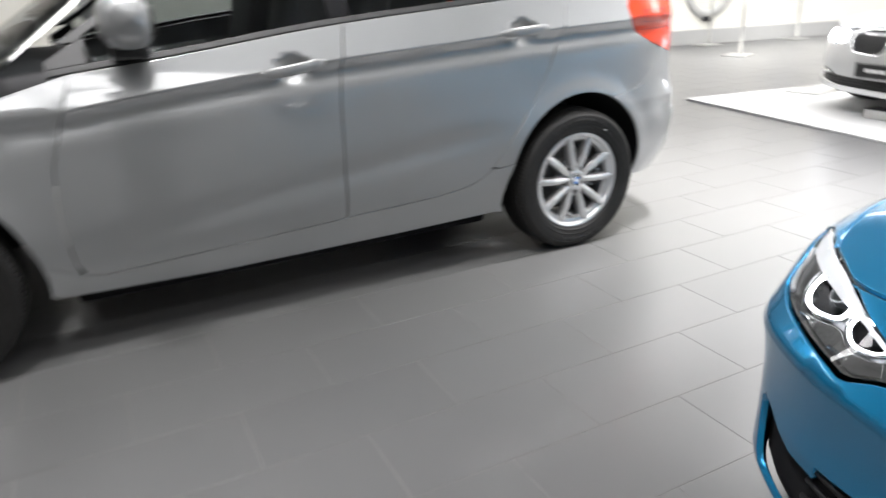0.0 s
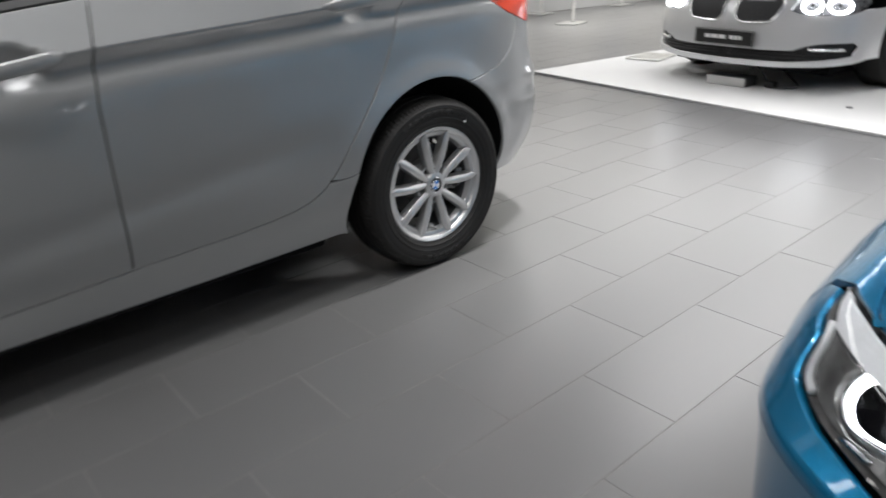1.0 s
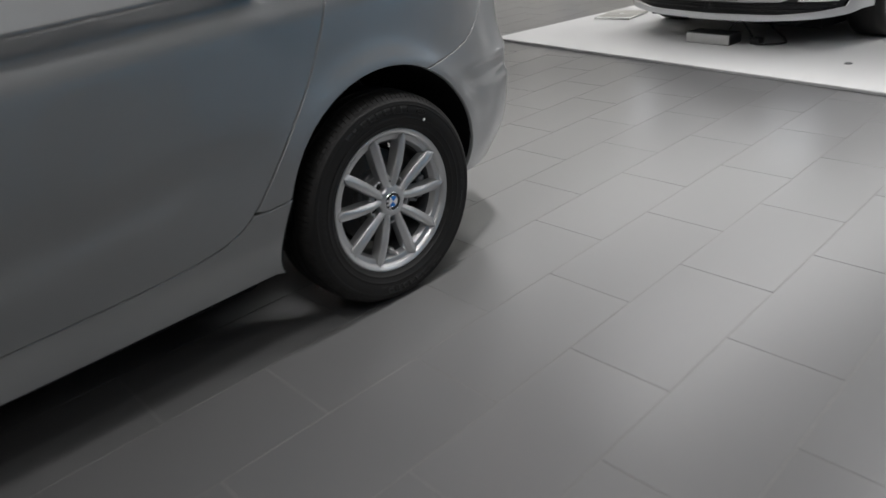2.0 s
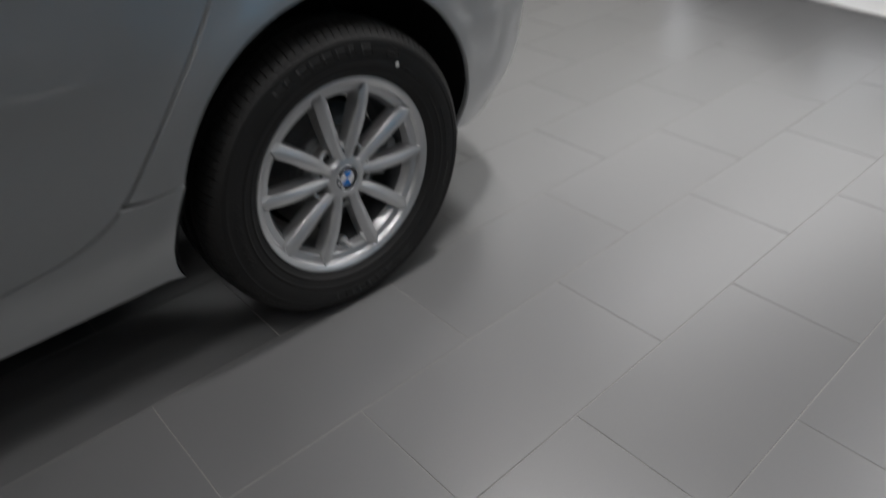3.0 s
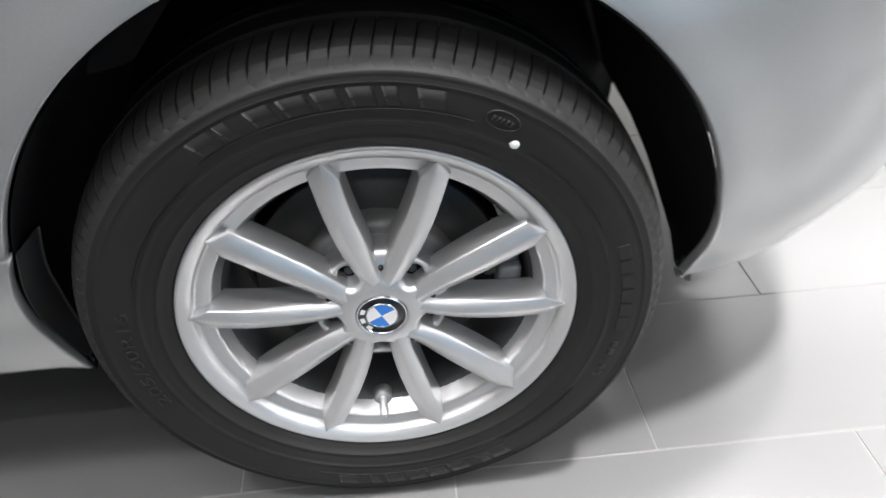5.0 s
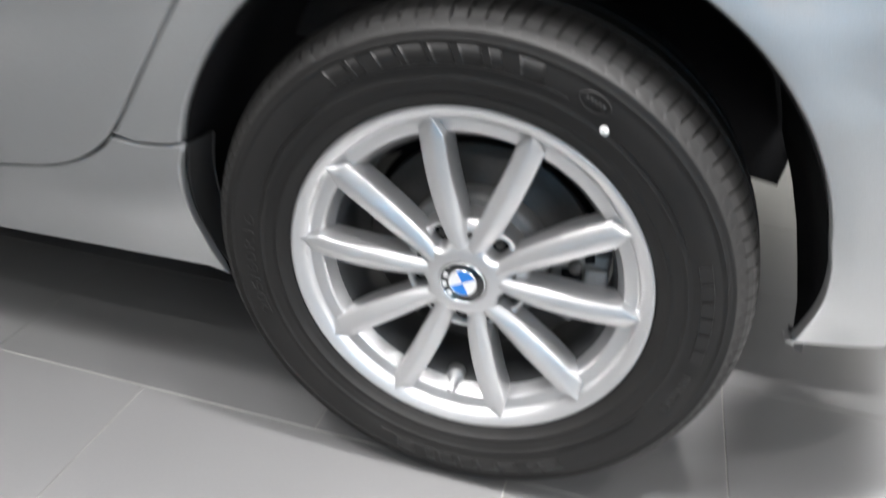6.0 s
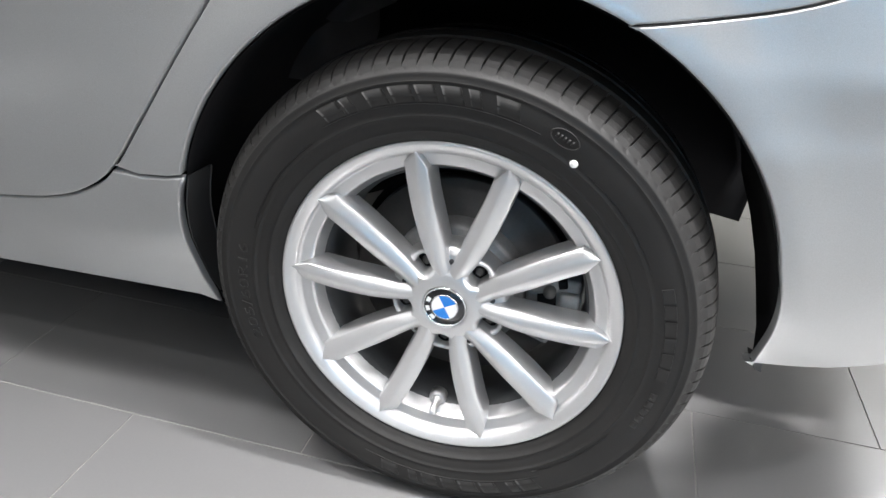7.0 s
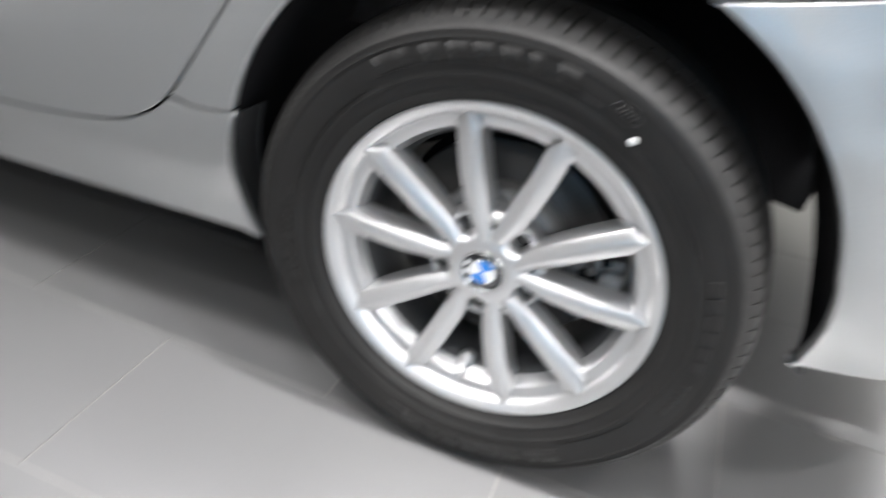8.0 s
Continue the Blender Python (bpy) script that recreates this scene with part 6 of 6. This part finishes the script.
def wall_ring(x, z, r, bar, cup):
    ob = empty("wall_ring", ROOM @ pose(x, Y1 - 0.012, z))
    vs, fs = lathe([(r - bar, 0.010), (r - bar + 0.01, -0.02), (r - 0.01, -0.02), (r, 0.010)], 64)
    part("band", ([(v[0], v[1], v[2] * 1.25) for v in vs], fs), M_RINGGREY, ob, "grey loop")
    if cup:
        part("round_sign", lathe([(0, -0.03), (r * 0.55, -0.03), (r * 0.58, -0.02), (r * 0.58, 0.01)], 40), M_EMBLEM_WHITE, ob, "pale round sign with a blue bar")
        part("sign_bar", boxed(-r * 0.35, -0.036, -r * 0.12, r * 0.35, -0.0315, r * 0.02), M_EMBLEM_BLUE, ob, smooth=False)
        part("sign_edge", boxed(-r * 0.42, -0.038, -r * 0.42, r * 0.42, -0.032, -r * 0.24), M_SKIRT, ob, smooth=False)
    else:
        part("buckle", boxed(-0.10, -0.035, -r * 1.25 - 0.03, 0.10, 0.005, -r * 1.25 + 0.05, bevel=0.01), M_TRIM, ob, "dark lower clasp", smooth=False)
    return tagged(ob, "large grey loop mounted on the cream wall", "wall decoration", "wall loops")


M_RINGGREY = worn("ring_grey", (0.50, 0.50, 0.48), 0.4, 0.2, coarse=4, fine=90, amount=0.06)
wall_ring(RINGS[0], 1.05, 0.52, 0.12, False)
wall_ring(RINGS[1], 1.30, 0.52, 0.10, True)


# ---------------------------------------------------------------- floor tiles
PX, PY, TX, TY = 0.296, 0.296, 0.077, 0.008
slab = part("floor", boxed(X0, Y0, -0.12, X1, Y1, -0.0014), M_GROUT, smooth=False)
slab.matrix_world = ROOM
tagged(slab, "grey porcelain tile floor with pale joints", "floor", kind="structure")


def tile_mesh():
    w, h, b, j = PX * 2, PY, 0.0003, 0.0012
    vs = []
    for o, z in ((j, -0.003), (j, -b), (j + b, 0.0)):
        vs += [(o, o, z), (w - o, o, z), (w - o, h - o, z), (o, h - o, z)]
    fs = [(8, 9, 10, 11)]
    for r in (0, 4):
        fs += [(r + i, r + (i + 1) % 4, r + 4 + (i + 1) % 4, r + 4 + i) for i in range(4)]
    return vs, fs


tile_data = bpy.data.meshes.new("tile")
tile_data.from_pydata(*(lambda d: (d[0], [], d[1]))(tile_mesh()))
tile_data.materials.append(M_TILE)
far_v, far_f = [], []
tv, tf = tile_mesh()
for row in range(-34, 36):
    for col in range(-20, 36):
        x = TX + (2 * col + PAR - (row % 2)) * PX
        y = TY + row * PY
        cx, cy = x + PX, y + PY / 2
        lp = ROOM.inverted() @ Vector((cx, cy, 0))
        if not (X0 + 0.1 < lp.x < X1 - 0.1 and Y0 + 0.1 < lp.y < Y1 - 0.1):
            continue
        if -2.6 < cx < 3.0 and -2.7 < cy < 1.9 and (cy < 0.9 or cx > 0.1) and not (cx > 0.2 and cy < -1.5):
            t = new("tile", tile_data)
            t.parent = slab
            t.matrix_parent_inverse = ROOM.inverted()
            t.matrix_basis = Matrix.Translation((x, y, random.uniform(-0.0001, 0.0001)))
        else:
            o = len(far_v)
            far_v += [(vx + x, vy + y, vz) for vx, vy, vz in tv]
            far_f += [tuple(i + o for i in f) for f in tf]
tagged(part("far_tiles", (far_v, far_f), M_TILE, smooth=False), "grey porcelain tiles further off", "floor", kind="stuff")
